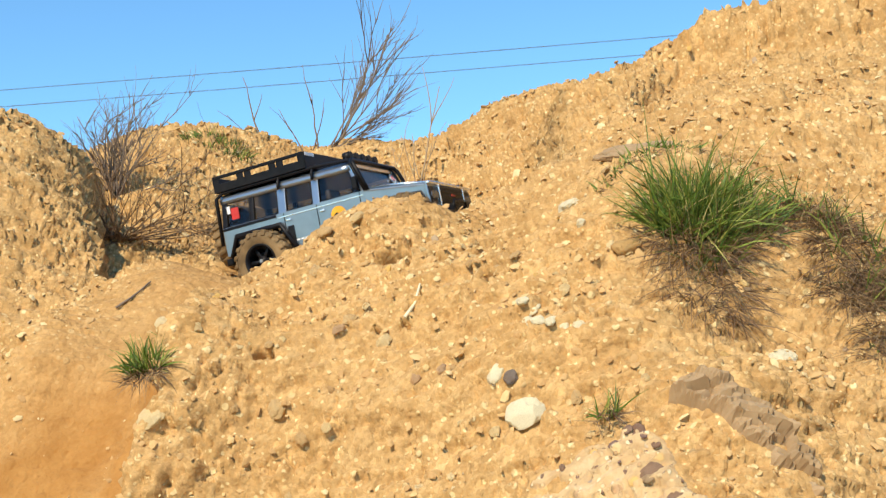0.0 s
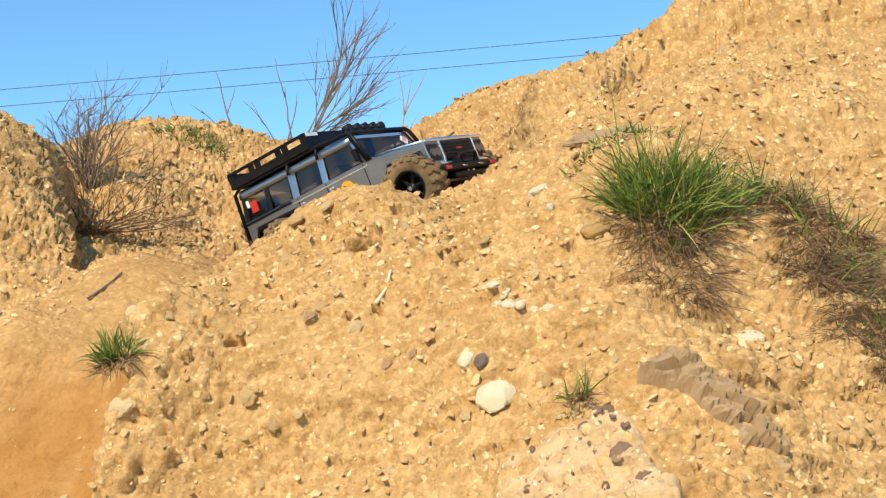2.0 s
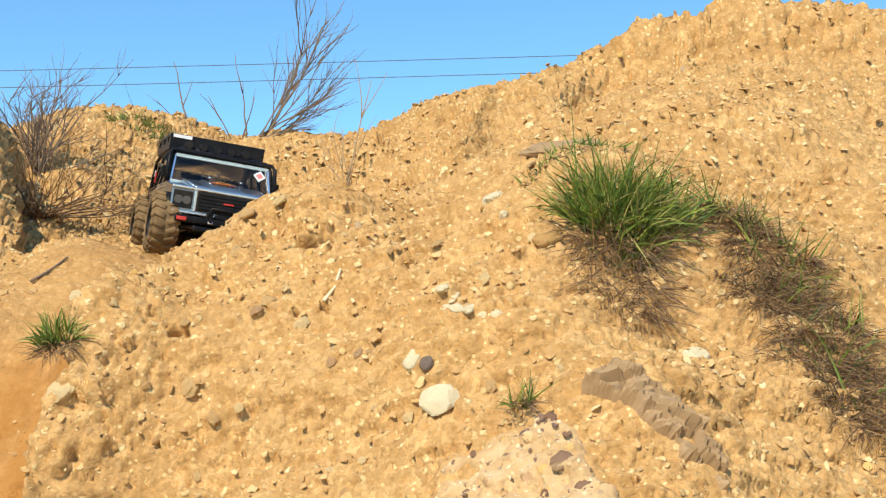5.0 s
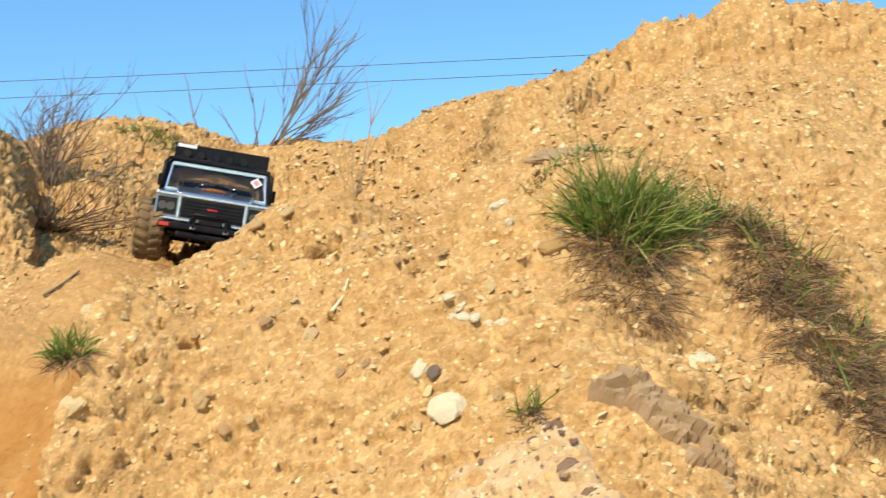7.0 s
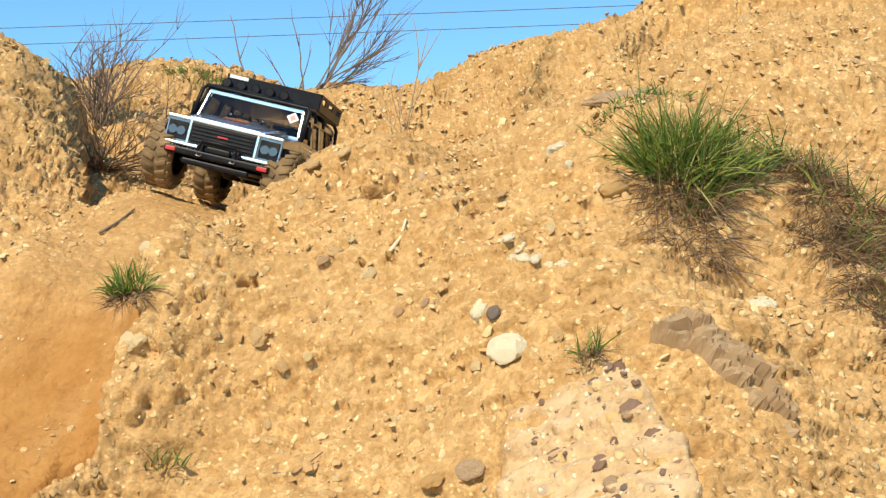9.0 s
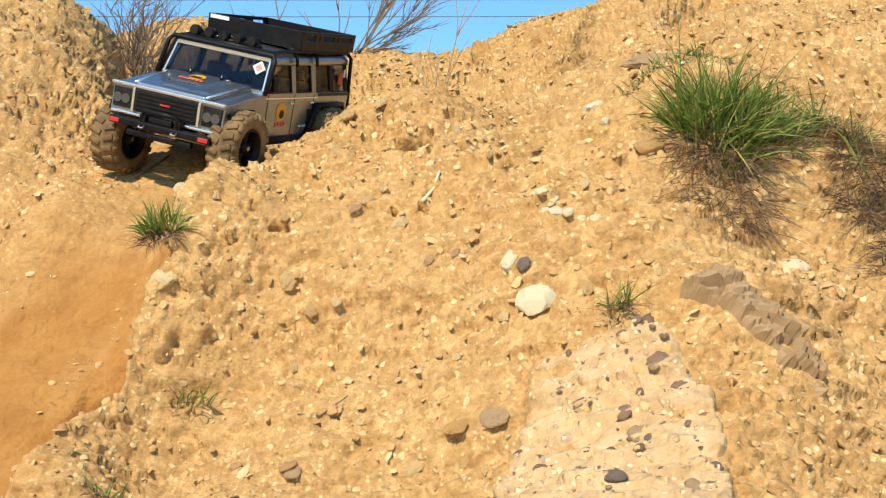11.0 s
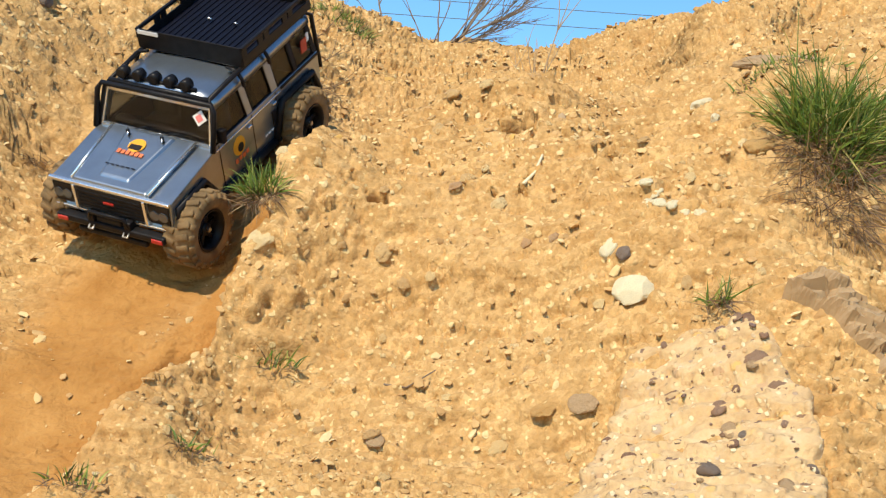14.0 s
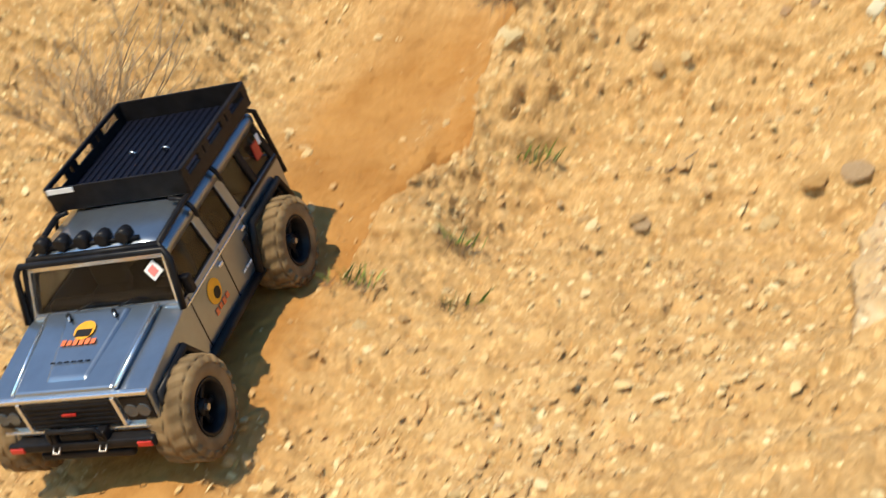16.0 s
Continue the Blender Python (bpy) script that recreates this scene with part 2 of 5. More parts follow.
def mesh_part(name, me, mat, parent=None, label="", smooth=False):
    if mat and not me.materials:
        me.materials.append(mat)
    if smooth:
        me.polygons.foreach_set("use_smooth", [True] * len(me.polygons))
    ob = new(name, me)
    if parent:
        ob.parent = parent
    if label:
        tagged(ob, label)
    return ob


def box(bm, lo, hi, bevel=0.0, seg=2, m=None):
    r = bmesh.ops.create_cube(bm, size=1)
    vs = r["verts"]
    for v in vs:
        v.co = Vector([lo[i] + (v.co[i] + 0.5) * (hi[i] - lo[i]) for i in range(3)])
    if bevel:
        es = list({e for v in vs for e in v.link_edges})
        vs = list({v for f in bmesh.ops.bevel(bm, geom=es, offset=bevel, segments=seg, profile=0.5, affect="EDGES")["faces"] for v in f.verts} | set(v for v in vs if v.is_valid))
    if m:
        bmesh.ops.transform(bm, matrix=m, verts=[v for v in vs if v.is_valid])
    return vs


def prism(bm, outline, y0, y1, lean=0.0, bevel=0.0):
    """A sheet cut to an outline in x and z, standing between y0 and y1."""
    vs = [bm.verts.new((x, y0, z)) for x, z in outline]
    f = bm.faces.new(vs)
    g = bmesh.ops.extrude_face_region(bm, geom=[f])["geom"]
    top = [v for v in g if isinstance(v, bmesh.types.BMVert)]
    bmesh.ops.translate(bm, vec=(0, y1 - y0, 0), verts=top)
    bmesh.ops.recalc_face_normals(bm, faces=bm.faces)
    if bevel:
        es = [e for e in bm.edges if e.calc_face_angle(0) > 0.6]
        bmesh.ops.bevel(bm, geom=es, offset=bevel, segments=2, profile=0.5, affect="EDGES")


def tube(bm, points, radius, tip=None, sides=6):
    """A round bar along points, tapering from radius to tip."""
    tip = radius if tip is None else tip
    rings, n = [], len(points)
    pts = [Vector(p) for p in points]
    for i, p in enumerate(pts):
        d = (pts[min(i + 1, n - 1)] - pts[max(i - 1, 0)]).normalized()
        a = d.orthogonal().normalized() if i == 0 else (a - d * a.dot(d)).normalized()
        b = d.cross(a)
        r = radius + (tip - radius) * i / max(1, n - 1)
        rings.append([bm.verts.new(p + (a * math.cos(k * math.tau / sides) + b * math.sin(k * math.tau / sides)) * r) for k in range(sides)])
    for r0, r1 in zip(rings, rings[1:]):
        for k in range(sides):
            bm.faces.new((r0[k], r0[(k + 1) % sides], r1[(k + 1) % sides], r1[k]))
    bm.faces.new(rings[0][::-1])
    bm.faces.new(rings[-1])


def cylinder(bm, p0, p1, r, sides=16):
    tube(bm, [p0, p1], r, r, sides)


def lathe(bm, profile, sides=40):
    """Turn a profile of (radius, y) about the y axis."""
    rings = [[bm.verts.new((r * math.cos(k * math.tau / sides), y, r * math.sin(k * math.tau / sides))) for k in range(sides)] for r, y in profile]
    for r0, r1 in zip(rings, rings[1:]):
        for k in range(sides):
            bm.faces.new((r0[k], r0[(k + 1) % sides], r1[(k + 1) % sides], r1[k]))
    bmesh.ops.recalc_face_normals(bm, faces=bm.faces)


# ---- the bank ----
YK = np.array([0.7, 1.1, 1.35, 1.55, 1.7, 1.85, 2.0, 2.2, 2.5, 2.9, 3.4, 4.0])
SECTIONS = {}


def section(x, *heights):
    """A cut through the bank at x: its height at each station of YK, from the camera's feet to behind the crest."""
    SECTIONS[x] = heights


section(-1.6, 0.280, 0.500, 0.700, 0.910, 1.170, 1.440, 1.650, 1.730, 1.950, 1.780, 1.850, 1.800)
section(-1.1, 0.350, 0.520, 0.661, 0.806, 1.008, 1.261, 1.539, 1.720, 1.900, 1.780, 1.890, 1.830)
section(-0.85, 0.390, 0.530, 0.693, 0.820, 1.033, 1.128, 1.255, 1.491, 1.780, 1.760, 1.985, 1.900)
section(-0.68, 0.410, 0.562, 0.743, 0.881, 1.007, 1.134, 1.357, 1.450, 1.598, 1.721, 2.000, 1.910)
section(-0.54, 0.440, 0.600, 0.752, 0.895, 1.057, 1.159, 1.327, 1.486, 1.532, 1.614, 1.981, 1.900)
section(-0.42, 0.490, 0.650, 0.800, 0.908, 0.991, 1.346, 1.377, 1.459, 1.478, 1.597, 1.938, 1.860)
section(-0.28, 0.550, 0.720, 0.850, 0.950, 1.050, 1.337, 1.463, 1.459, 1.474, 1.566, 1.950, 1.870)
section(-0.1, 0.620, 0.820, 0.900, 0.960, 1.160, 1.410, 1.555, 1.498, 1.493, 1.635, 1.942, 1.860)
section(0.1, 0.630, 0.920, 0.990, 1.090, 1.340, 1.470, 1.539, 1.599, 1.586, 1.730, 2.040, 1.960)
section(0.3, 0.590, 0.820, 0.980, 1.210, 1.350, 1.560, 1.600, 1.680, 1.745, 1.870, 2.075, 2.000)
section(0.55, 0.510, 0.730, 0.910, 1.060, 1.280, 1.470, 1.520, 1.720, 1.850, 1.980, 2.060, 1.980)
section(0.9, 0.430, 0.630, 0.800, 0.960, 1.150, 1.320, 1.450, 1.650, 1.870, 2.050, 2.080, 2.000)
section(1.5, 0.300, 0.470, 0.630, 0.780, 0.960, 1.170, 1.390, 1.550, 1.860, 2.060, 2.050, 1.970)
XK = np.array(sorted(SECTIONS))
ZK = np.array([SECTIONS[x] for x in XK])


def weights(knots, q):
    """Smooth blending weights between stations."""
    q = np.clip(np.asarray(q, float), knots[0], knots[-1])
    n, r = len(knots), np.arange(len(q))
    i = np.clip(np.searchsorted(knots, q, side="right") - 1, 0, n - 2)
    h = knots[i + 1] - knots[i]
    u = (q - knots[i]) / h
    w = np.zeros((len(q), n))
    w[r, i] += 2 * u**3 - 3 * u**2 + 1
    w[r, i + 1] += 3 * u**2 - 2 * u**3
    for k, j in (((u**3 - 2 * u**2 + u) * h, i), ((u**3 - u**2) * h, i + 1)):
        a, b = np.maximum(j - 1, 0), np.minimum(j + 1, n - 1)
        d = knots[b] - knots[a]
        np.add.at(w, (r, b), k / d)
        np.add.at(w, (r, a), -k / d)
    return w


def value_noise(x, y, seed):
    """Smooth noise in -1..1 on a unit lattice."""
    tab = np.random.RandomState(seed).rand(256, 256) * 2 - 1
    xi, yi = np.floor(x).astype(int), np.floor(y).astype(int)
    u, v = x - xi, y - yi
    u, v = u * u * (3 - 2 * u), v * v * (3 - 2 * v)
    g = lambda a, b: tab[(xi + a) & 255, (yi + b) & 255]
    return (g(0, 0) * (1 - u) + g(1, 0) * u) * (1 - v) + (g(0, 1) * (1 - u) + g(1, 1) * u) * v


def chunks(x, y, seed):
    """Broken earth: tilted flat-topped pieces with creases between them."""
    rs = np.random.RandomState(seed)
    px, py, ht = rs.rand(256, 256), rs.rand(256, 256), rs.rand(256, 256)
    tx, ty = rs.randn(256, 256) * 0.6, rs.randn(256, 256) * 0.6
    xi, yi = np.floor(x).astype(int), np.floor(y).astype(int)
    best, second, top = np.full(x.shape, 9.0), np.full(x.shape, 9.0), np.zeros(x.shape)
    for a in (-1, 0, 1):
        for b in (-1, 0, 1):
            i, j = (xi + a) & 255, (yi + b) & 255
            dx, dy = x - xi - a - px[i, j], y - yi - b - py[i, j]
            d = np.hypot(dx, dy)
            near = d < best
            second = np.where(near, best, np.minimum(second, d))
            top = np.where(near, ht[i, j] + tx[i, j] * dx + ty[i, j] * dy, top)
            best = np.where(near, d, best)
    return top * np.clip((second - best) * 5, 0, 1) - 0.35


def ledges(x, y, seed, dip=1.0):
    """Layered crust: plates whose lower rim stands out over the next plate below."""
    rs = np.random.RandomState(seed)
    px, py, ht = rs.rand(256, 256), rs.rand(256, 256), rs.rand(256, 256)
    tx, ty = rs.randn(256, 256) * 0.5, rs.randn(256, 256) * 0.4 - dip
    xi, yi = np.floor(x).astype(int), np.floor(y).astype(int)
    best, top = np.full(x.shape, 9.0), np.zeros(x.shape)
    for a in (-1, 0, 1):
        for b in (-1, 0, 1):
            i, j = (xi + a) & 255, (yi + b) & 255
            dx, dy = x - xi - a - px[i, j], y - yi - b - py[i, j]
            d = dx * dx + dy * dy
            near = d < best
            top = np.where(near, ht[i, j] + tx[i, j] * dx + ty[i, j] * dy, top)
            best = np.where(near, d, best)
    return np.clip(top, -0.6, 1.6) - 0.5


def smooth(u):
    u = np.clip(u, 0, 1)
    return u * u * (3 - 2 * u)


# crest of the bluff: x and height of its broken edge
CREST = [(0.19, 1.905), (0.233, 1.920), (0.293, 1.936), (0.333, 1.948), (0.348, 1.966), (0.368, 1.958), (0.388, 1.970), (0.414, 1.998), (0.519, 2.018), (0.531, 2.040), (0.550, 2.058), (0.698, 2.052), (0.711, 2.078), (0.743, 2.106), (0.843, 2.089), (0.873, 2.073), (1.4, 2.07)]


def bluff(x, y, z):
    """The eroded bluff on the shoulder of the bank, and the steep right side of the knoll across the gap."""
    top = np.interp(x, [c[0] for c in CREST], [c[1] for c in CREST]) - 0.16 * np.clip(y - 2.76, 0, 1.2) + value_noise(x * 19, y * 19, 61) * 0.006
    dome = smooth((0.46 - x) / 0.16)
    face = smooth((y - 2.64 + 0.34 * dome) / (0.085 + 0.40 * dome)) * smooth((x - 0.15) / 0.08) * smooth((1.9 - x) / 0.4) * smooth((4.6 - y) / 0.8)
    z = z * (1 - face) + (top * (1 - dome) + np.maximum(z, top) * dome) * face
    e = x - np.interp(y, [2.25, 2.40, 2.56, 2.9], [-0.640, -0.678, -0.762, -0.84])
    span = smooth((y - 2.28) / 0.10) * smooth((2.95 - y) / 0.15)
    z = z - 0.095 * smooth(e / 0.022) * np.clip(1 - (e - 0.02) / 0.24, 0, 1) * span
    return z + 0.016 * smooth(-e / 0.03) * smooth((0.30 + e) / 0.15) * span


# outlines in plan of the two rocks that the bank holds
ROCK_GREY = [(0.25, 1.594), (0.24, 1.574), (0.267, 1.552), (0.324, 1.516), (0.357, 1.501), (0.4, 1.494), (0.416, 1.534), (0.374, 1.559), (0.324, 1.587), (0.286, 1.602)]
ROCK_PALE = [(0.064, 1.605), (0.120, 1.590), (0.142, 1.592), (0.190, 1.578), (0.222, 1.558), (0.240, 1.515), (0.268, 1.460), (0.275, 1.36), (0.265, 1.20), (0.0, 1.22), (0.005, 1.42), (0.040, 1.54)]


def inside(outline, x, y):
    """Distance in from the outline, negative outside."""
    d, odd = np.full(x.shape, 9.0), np.zeros(x.shape, bool)
    for (ax, ay), (bx, by) in zip(outline, outline[1:] + outline[:1]):
        ex, ey = bx - ax, by - ay
        u = np.clip(((x - ax) * ex + (y - ay) * ey) / (ex * ex + ey * ey), 0, 1)
        d = np.minimum(d, np.hypot(x - ax - u * ex, y - ay - u * ey))
        odd ^= ((ay > y) != (by > y)) & (x < ex * (y - ay) / (ey if ey else 1e-9) + ax)
    return np.where(odd, d, -d)


TRACK = [(-0.10, 2.48), (-0.30, 2.52), (-0.42, 2.58), (-0.44, 2.35), (-0.47, 2.15), (-0.55, 1.98), (-0.64, 1.82), (-0.69, 1.6), (-0.72, 1.35), (-0.74, 0.9)]


def track_mask(x, y):
    d = np.full(x.shape, 9.0)
    for (ax, ay), (bx, by) in zip(TRACK, TRACK[1:]):
        ex, ey = bx - ax, by - ay
        u = np.clip(((x - ax) * ex + (y - ay) * ey) / (ex * ex + ey * ey), 0, 1)
        d = np.minimum(d, np.hypot(x - ax - u * ex, y - ay - u * ey))
    return np.clip(1.25 - d / 0.155, 0, 1)


def base_height(x, y):
    """The smooth bank: stations blended, a plain in front and behind."""
    x, y = np.asarray(x, float), np.asarray(y, float)
    z = np.einsum("ni,ij,nj->n", weights(XK, x.ravel()), ZK, weights(YK, y.ravel())).reshape(x.shape)
    front = np.clip((0.7 - y) / 0.7, 0, 1)
    z = z * (1 - front) + 0.0 * front
    back = np.clip((y - 4.0) / 6.0, 0, 1)
    z = z * (1 - back) + 0.4 * back
    side = np.clip((np.abs(x) - 1.5) / 14.0, 0, 1)
    return z * (1 - side * side) + 0.3 * side * side


def axis_steps(zones, far_lo, far_hi):
    """Grid lines: even steps zone by zone (start, end, step), then ever wider ones out to the horizon."""
    core = [zones[0][0]]
    for lo, hi, step in zones:
        n = round((hi - lo) / step)
        core += [lo + (hi - lo) * (k + 1) / n for k in range(n)]
    for far, sign, out in ((far_hi, 1, []), (far_lo, -1, [])):
        p, s = core[-1] if sign > 0 else core[0], zones[-1 if sign > 0 else 0][2]
        while (p < far) if sign > 0 else (p > far):
            s = min(s * 1.35, 60)
            p += sign * s
            out.append(p)
        core = core + out if sign > 0 else out[::-1] + core
    return np.array(core)


HOLLOWS = [(-0.103, 1.467, 0.022), (-0.129, 1.461, 0.014), (-0.289, 1.303, 0.014), (0.034, 1.405, 0.010), (-0.089, 1.345, 0.008), (-0.131, 1.34, 0.007)]
GX = axis_steps([(-1.45, -0.78, 0.006), (-0.78, 0.70, 0.0032), (0.70, 1.35, 0.006)], -600, 600)
GY = axis_steps([(1.05, 1.36, 0.0045), (1.36, 2.10, 0.0026), (2.10, 3.75, 0.0055)], -600, 1500)
X, Y = np.meshgrid(GX, GY, indexing="ij")
Z = bluff(X, Y, base_height(X, Y))
V = Y + Z * 0.9
# the gully: its right side is the broken lip of the mound, its floor leans towards it
LIP = [(-0.25, 2.35), (-0.29, 2.24), (-0.36, 2.08), (-0.398, 1.97), (-0.432, 1.86), (-0.455, 1.79), (-0.480, 1.745), (-0.510, 1.70), (-0.560, 1.62), (-0.62, 1.50), (-0.68, 1.35)]
right = X - np.interp(Y, [y for _, y in LIP[::-1]], [x for x, _ in LIP[::-1]]) + value_noise(X * 14, V * 14, 30) * 0.016 + value_noise(X * 40, V * 40, 33) * 0.004
reach = smooth((2.38 - Y) / 0.20) * smooth((Y - 1.48) / 0.22)
gully = 0.045 * smooth((1.98 - Y) / 0.16) * smooth(right / 0.016) * np.clip(1 - right / 0.15, 0, 1) - (0.034 + 0.018 * smooth((1.92 - Y) / 0.12)) * smooth(-right / 0.012) * np.clip(1 + right / 0.14, 0, 1)
gully = gully * reach
# strip of gully floor by the lip: its shade is painted in as colour
SHADE_BAND = smooth((right + 0.15) / 0.10) * smooth(-right / 0.012) * smooth((2.04 - Y) / 0.10) * smooth((Y - 1.2) / 0.3)
TRACKED = np.maximum(track_mask(X, Y), SHADE_BAND)
# one colour mask: the packed track plus the painted shade strip
PACK_AND_SHADE = np.clip(np.maximum(track_mask(X, Y) * (0.25 + 0.25 * np.clip((2.35 - Y) / 0.3, 0, 1) + 0.50 * np.clip((2.0 - Y) / 0.16, 0, 1)) + value_noise(X * 9, V * 5, 41) * 0.18 * track_mask(X, Y), SHADE_BAND), 0, 1)
GREY_IN, PALE_IN = inside(ROCK_GREY, X, Y), inside(ROCK_PALE, X, Y)
ROUGH = (1 - 0.8 * TRACKED) * (1 - 0.85 * smooth((np.maximum(GREY_IN, PALE_IN) + 0.004) / 0.012))
near = np.clip((1.75 - np.abs(X)) / 0.35, 0, 1) * np.clip((Y - 0.85) / 0.25, 0, 1) * np.clip((4.2 - Y) / 0.4, 0, 1)
gz_x, gz_y = np.gradient(Z, GX, axis=0), np.gradient(Z, GY, axis=1)
ln = np.sqrt(1 + gz_x**2 + gz_y**2)
NX, NY, NZ = -gz_x / ln, -gz_y / ln, 1 / ln
# noise runs over the face itself, so that the steep part is not stretched
bulge = value_noise(X * 3.1, V * 3.1, 3) * 0.022 + value_noise(X * 7.3, V * 7.3, 4) * 0.014
wob = value_noise(X * 26, V * 26, 9) * 0.35
wob2 = value_noise(X * 70, V * 70, 10) * 0.30
some = np.clip(0.55 + value_noise(X * 5, V * 5, 21) * 0.9, 0.15, 1.2)
crisp = np.clip(0.6 + value_noise(X * 9, V * 9, 22) * 0.9, 0.15, 1.3)
lumps = chunks(X * 11 + wob, V * 14 + wob, 5) * 0.008 * some + ledges(X * 13 + wob, V * 24 + wob, 6) * 0.007 * crisp
lumps = lumps + ledges(X * 30 + wob + wob2, V * 52 + wob2, 13) * 0.0054 * (1.35 - crisp * 0.6) + ledges(X * 62 + wob2, V * 95 + wob2, 14, 0.6) * 0.0036
far = 1 + 0.8 * np.clip((Y - 2.1) / 0.5, 0, 1)
crust = value_noise(X * 38, V * 38, 7) * 0.0025 + value_noise(X * 110, V * 110, 8) * 0.0018
layer = np.abs(value_noise(X * 2.5, V * 16, 11)) * -0.012
crack = -0.014 * np.clip(1 - np.abs(value_noise(X * 9 + wob, V * 17 + wob2, 12)) * 16, 0, 1) * np.clip(value_noise(X * 6, V * 6, 31) * 2 + 0.3, 0, 1)
crack = crack - 0.010 * np.clip(1 - np.abs(value_noise(X * 17 + wob2, V * 30 + wob, 15)) * 10, 0, 1) * np.clip(value_noise(X * 11, V * 11, 32) * 2, 0, 1)
# small hollows under the crust (x, height, half width), each with a brow above it
for hx, hz, hr in HOLLOWS:
    crack = crack - 0.095 * np.exp(-(((X - hx) / hr) ** 2 + ((Z - hz) / (hr * 0.36)) ** 2) ** 3) * (Y < 2.1) + 0.010 * np.exp(-(((X - hx) / (hr * 1.5)) ** 2 + ((Z - hz - hr * 0.9) / (hr * 0.5)) ** 2)) * (Y < 2.1)
D = near * (gully + bulge * (0.25 + 0.75 * ROUGH) + (lumps * far + crust + layer + crack) * ROUGH)
X, Y, Z = X + NX * D, Y + NY * D, Z + NZ * D
SX, SY, SZ = X, Y, Z


def spot(x, y):
    """The grid point that lies at (x, y) once the relief has shifted it."""
    i, j = int(np.searchsorted(GX, x)), int(np.searchsorted(GY, y))
    a, b, c, d = max(i - 9, 0), i + 10, max(j - 14, 0), j + 15
    k = int(((SX[a:b, c:d] - x) ** 2 + (SY[a:b, c:d] - y) ** 2).argmin())
    w = SX[a:b, c:d].shape[1]
    return a + k // w, c + k % w


def up(x, z):
    """The plan's y where the front of the bank is z high at x."""
    i, c, d = int(np.searchsorted(GX, x)), int(np.searchsorted(GY, 1.2)), int(np.searchsorted(GY, 2.06))
    k = ((SX[i - 5:i + 6, c:d] - x) ** 2 + (SZ[i - 5:i + 6, c:d] - z) ** 2 + SY[i - 5:i + 6, c:d] * 2e-5).argmin()
    return float(SY[i - 5:i + 6, c:d].ravel()[k])


def at_surface(x, y):
    """The ground's place and normal nearest to (x, y) of the plan."""
    i, j = spot(x, y)
    return Vector((SX[i, j], SY[i, j], SZ[i, j])), Vector((NX[i, j], NY[i, j], NZ[i, j]))


nx, ny = X.shape
idx = np.arange(nx * ny).reshape(nx, ny)
quads = np.stack([idx[:-1, :-1], idx[1:, :-1], idx[1:, 1:], idx[:-1, 1:]], -1).reshape(-1, 4)
me = bpy.data.meshes.new("ground")
me.from_pydata(np.stack([X, Y, Z], -1).reshape(-1, 3).tolist(), [], quads.tolist())
# this attribute carries both packed earth and the lip's painted shade
me.attributes.new("packed", "FLOAT", "POINT").data.foreach_set("value", PACK_AND_SHADE.ravel().astype(np.float32))
ground = tagged(mesh_part("ground", me, EARTH, smooth=True), "bank of dry sandy yellow earth with gravel and a packed track", "ground", kind="structure")


# ---- the model car ----
WHEEL_R, TRACK_Y = 0.058, 0.107
WHEELS = [(0.153, TRACK_Y, 0.067), (0.153, -TRACK_Y, 0.067), (-0.146, TRACK_Y, 0.070), (-0.146, -TRACK_Y, 0.070)]


def wheel_meshes():
    bm = bmesh.new()
    lathe(bm, [(0.030, -0.021), (0.036, -0.025), (0.046, -0.0255), (0.053, -0.022), (0.0555, -0.015), (0.056, 0.0), (0.0555, 0.015), (0.053, 0.022), (0.046, 0.0255), (0.036, 0.025), (0.030, 0.021), (0.030, -0.021)], 48)
    for k in range(20):
        for side in (-1, 1):
            a = (k + (0.5 if side > 0 else 0)) * math.tau / 20
            m = Matrix.Rotation(-a, 4, "Y") @ Matrix.Translation((0.0558, side * 0.0115, 0)) @ Matrix.Rotation(side * 0.35, 4, "X")
            box(bm, (-0.002, -0.0095, -0.0046), (0.0026, 0.0095, 0.0046), 0.0009, 1, m)
            m = Matrix.Rotation(-a, 4, "Y") @ Matrix.Translation((0.0515, side * 0.0238, 0)) @ Matrix.Rotation(side * -0.5, 4, "Z")
            box(bm, (-0.005, -0.0015, -0.004), (0.0035, 0.0022, 0.004), 0.0007, 1, m)
    tyre = bpy.data.meshes.new("tyre")
    bm.to_mesh(tyre)
    bm.free()
    bm = bmesh.new()
    lathe(bm, [(0.0305, -0.021), (0.0325, -0.0235), (0.0315, -0.0245), (0.028, -0.0225), (0.026, -0.010), (0.026, 0.010), (0.028, 0.0225), (0.0315, 0.0245), (0.0325, 0.0235), (0.0305, 0.021), (0.0305, -0.021)], 36)
    for side in (-1, 1):
        for k in range(6):
            a = k * math.tau / 6
            m = Matrix.Rotation(-a, 4, "Y")
            box(bm, (0.006, side * 0.010 - 0.002, -0.0035), (0.028, side * 0.010 + 0.002, 0.0035), 0.0008, 1, m)
        cylinder(bm, (0, side * 0.006, 0), (0, side * 0.016, 0), 0.0095, 18)
    rim = bpy.data.meshes.new("rim")
    bm.to_mesh(rim)
    bm.free()
    bm = bmesh.new()
    for side in (-1, 1):
        cylinder(bm, (0, side * 0.016, 0), (0, side * 0.0205, 0), 0.004, 6)
    nut = bpy.data.meshes.new("hub_nut")
    bm.to_mesh(nut)
    bm.free()
    return tyre, rim, nut


def bar(parent, name, mat, points, r, sides=8, label=""):
    bm = bmesh.new()
    tube(bm, points, r, r, sides)
    return part(name, bm, mat, parent, label, True)


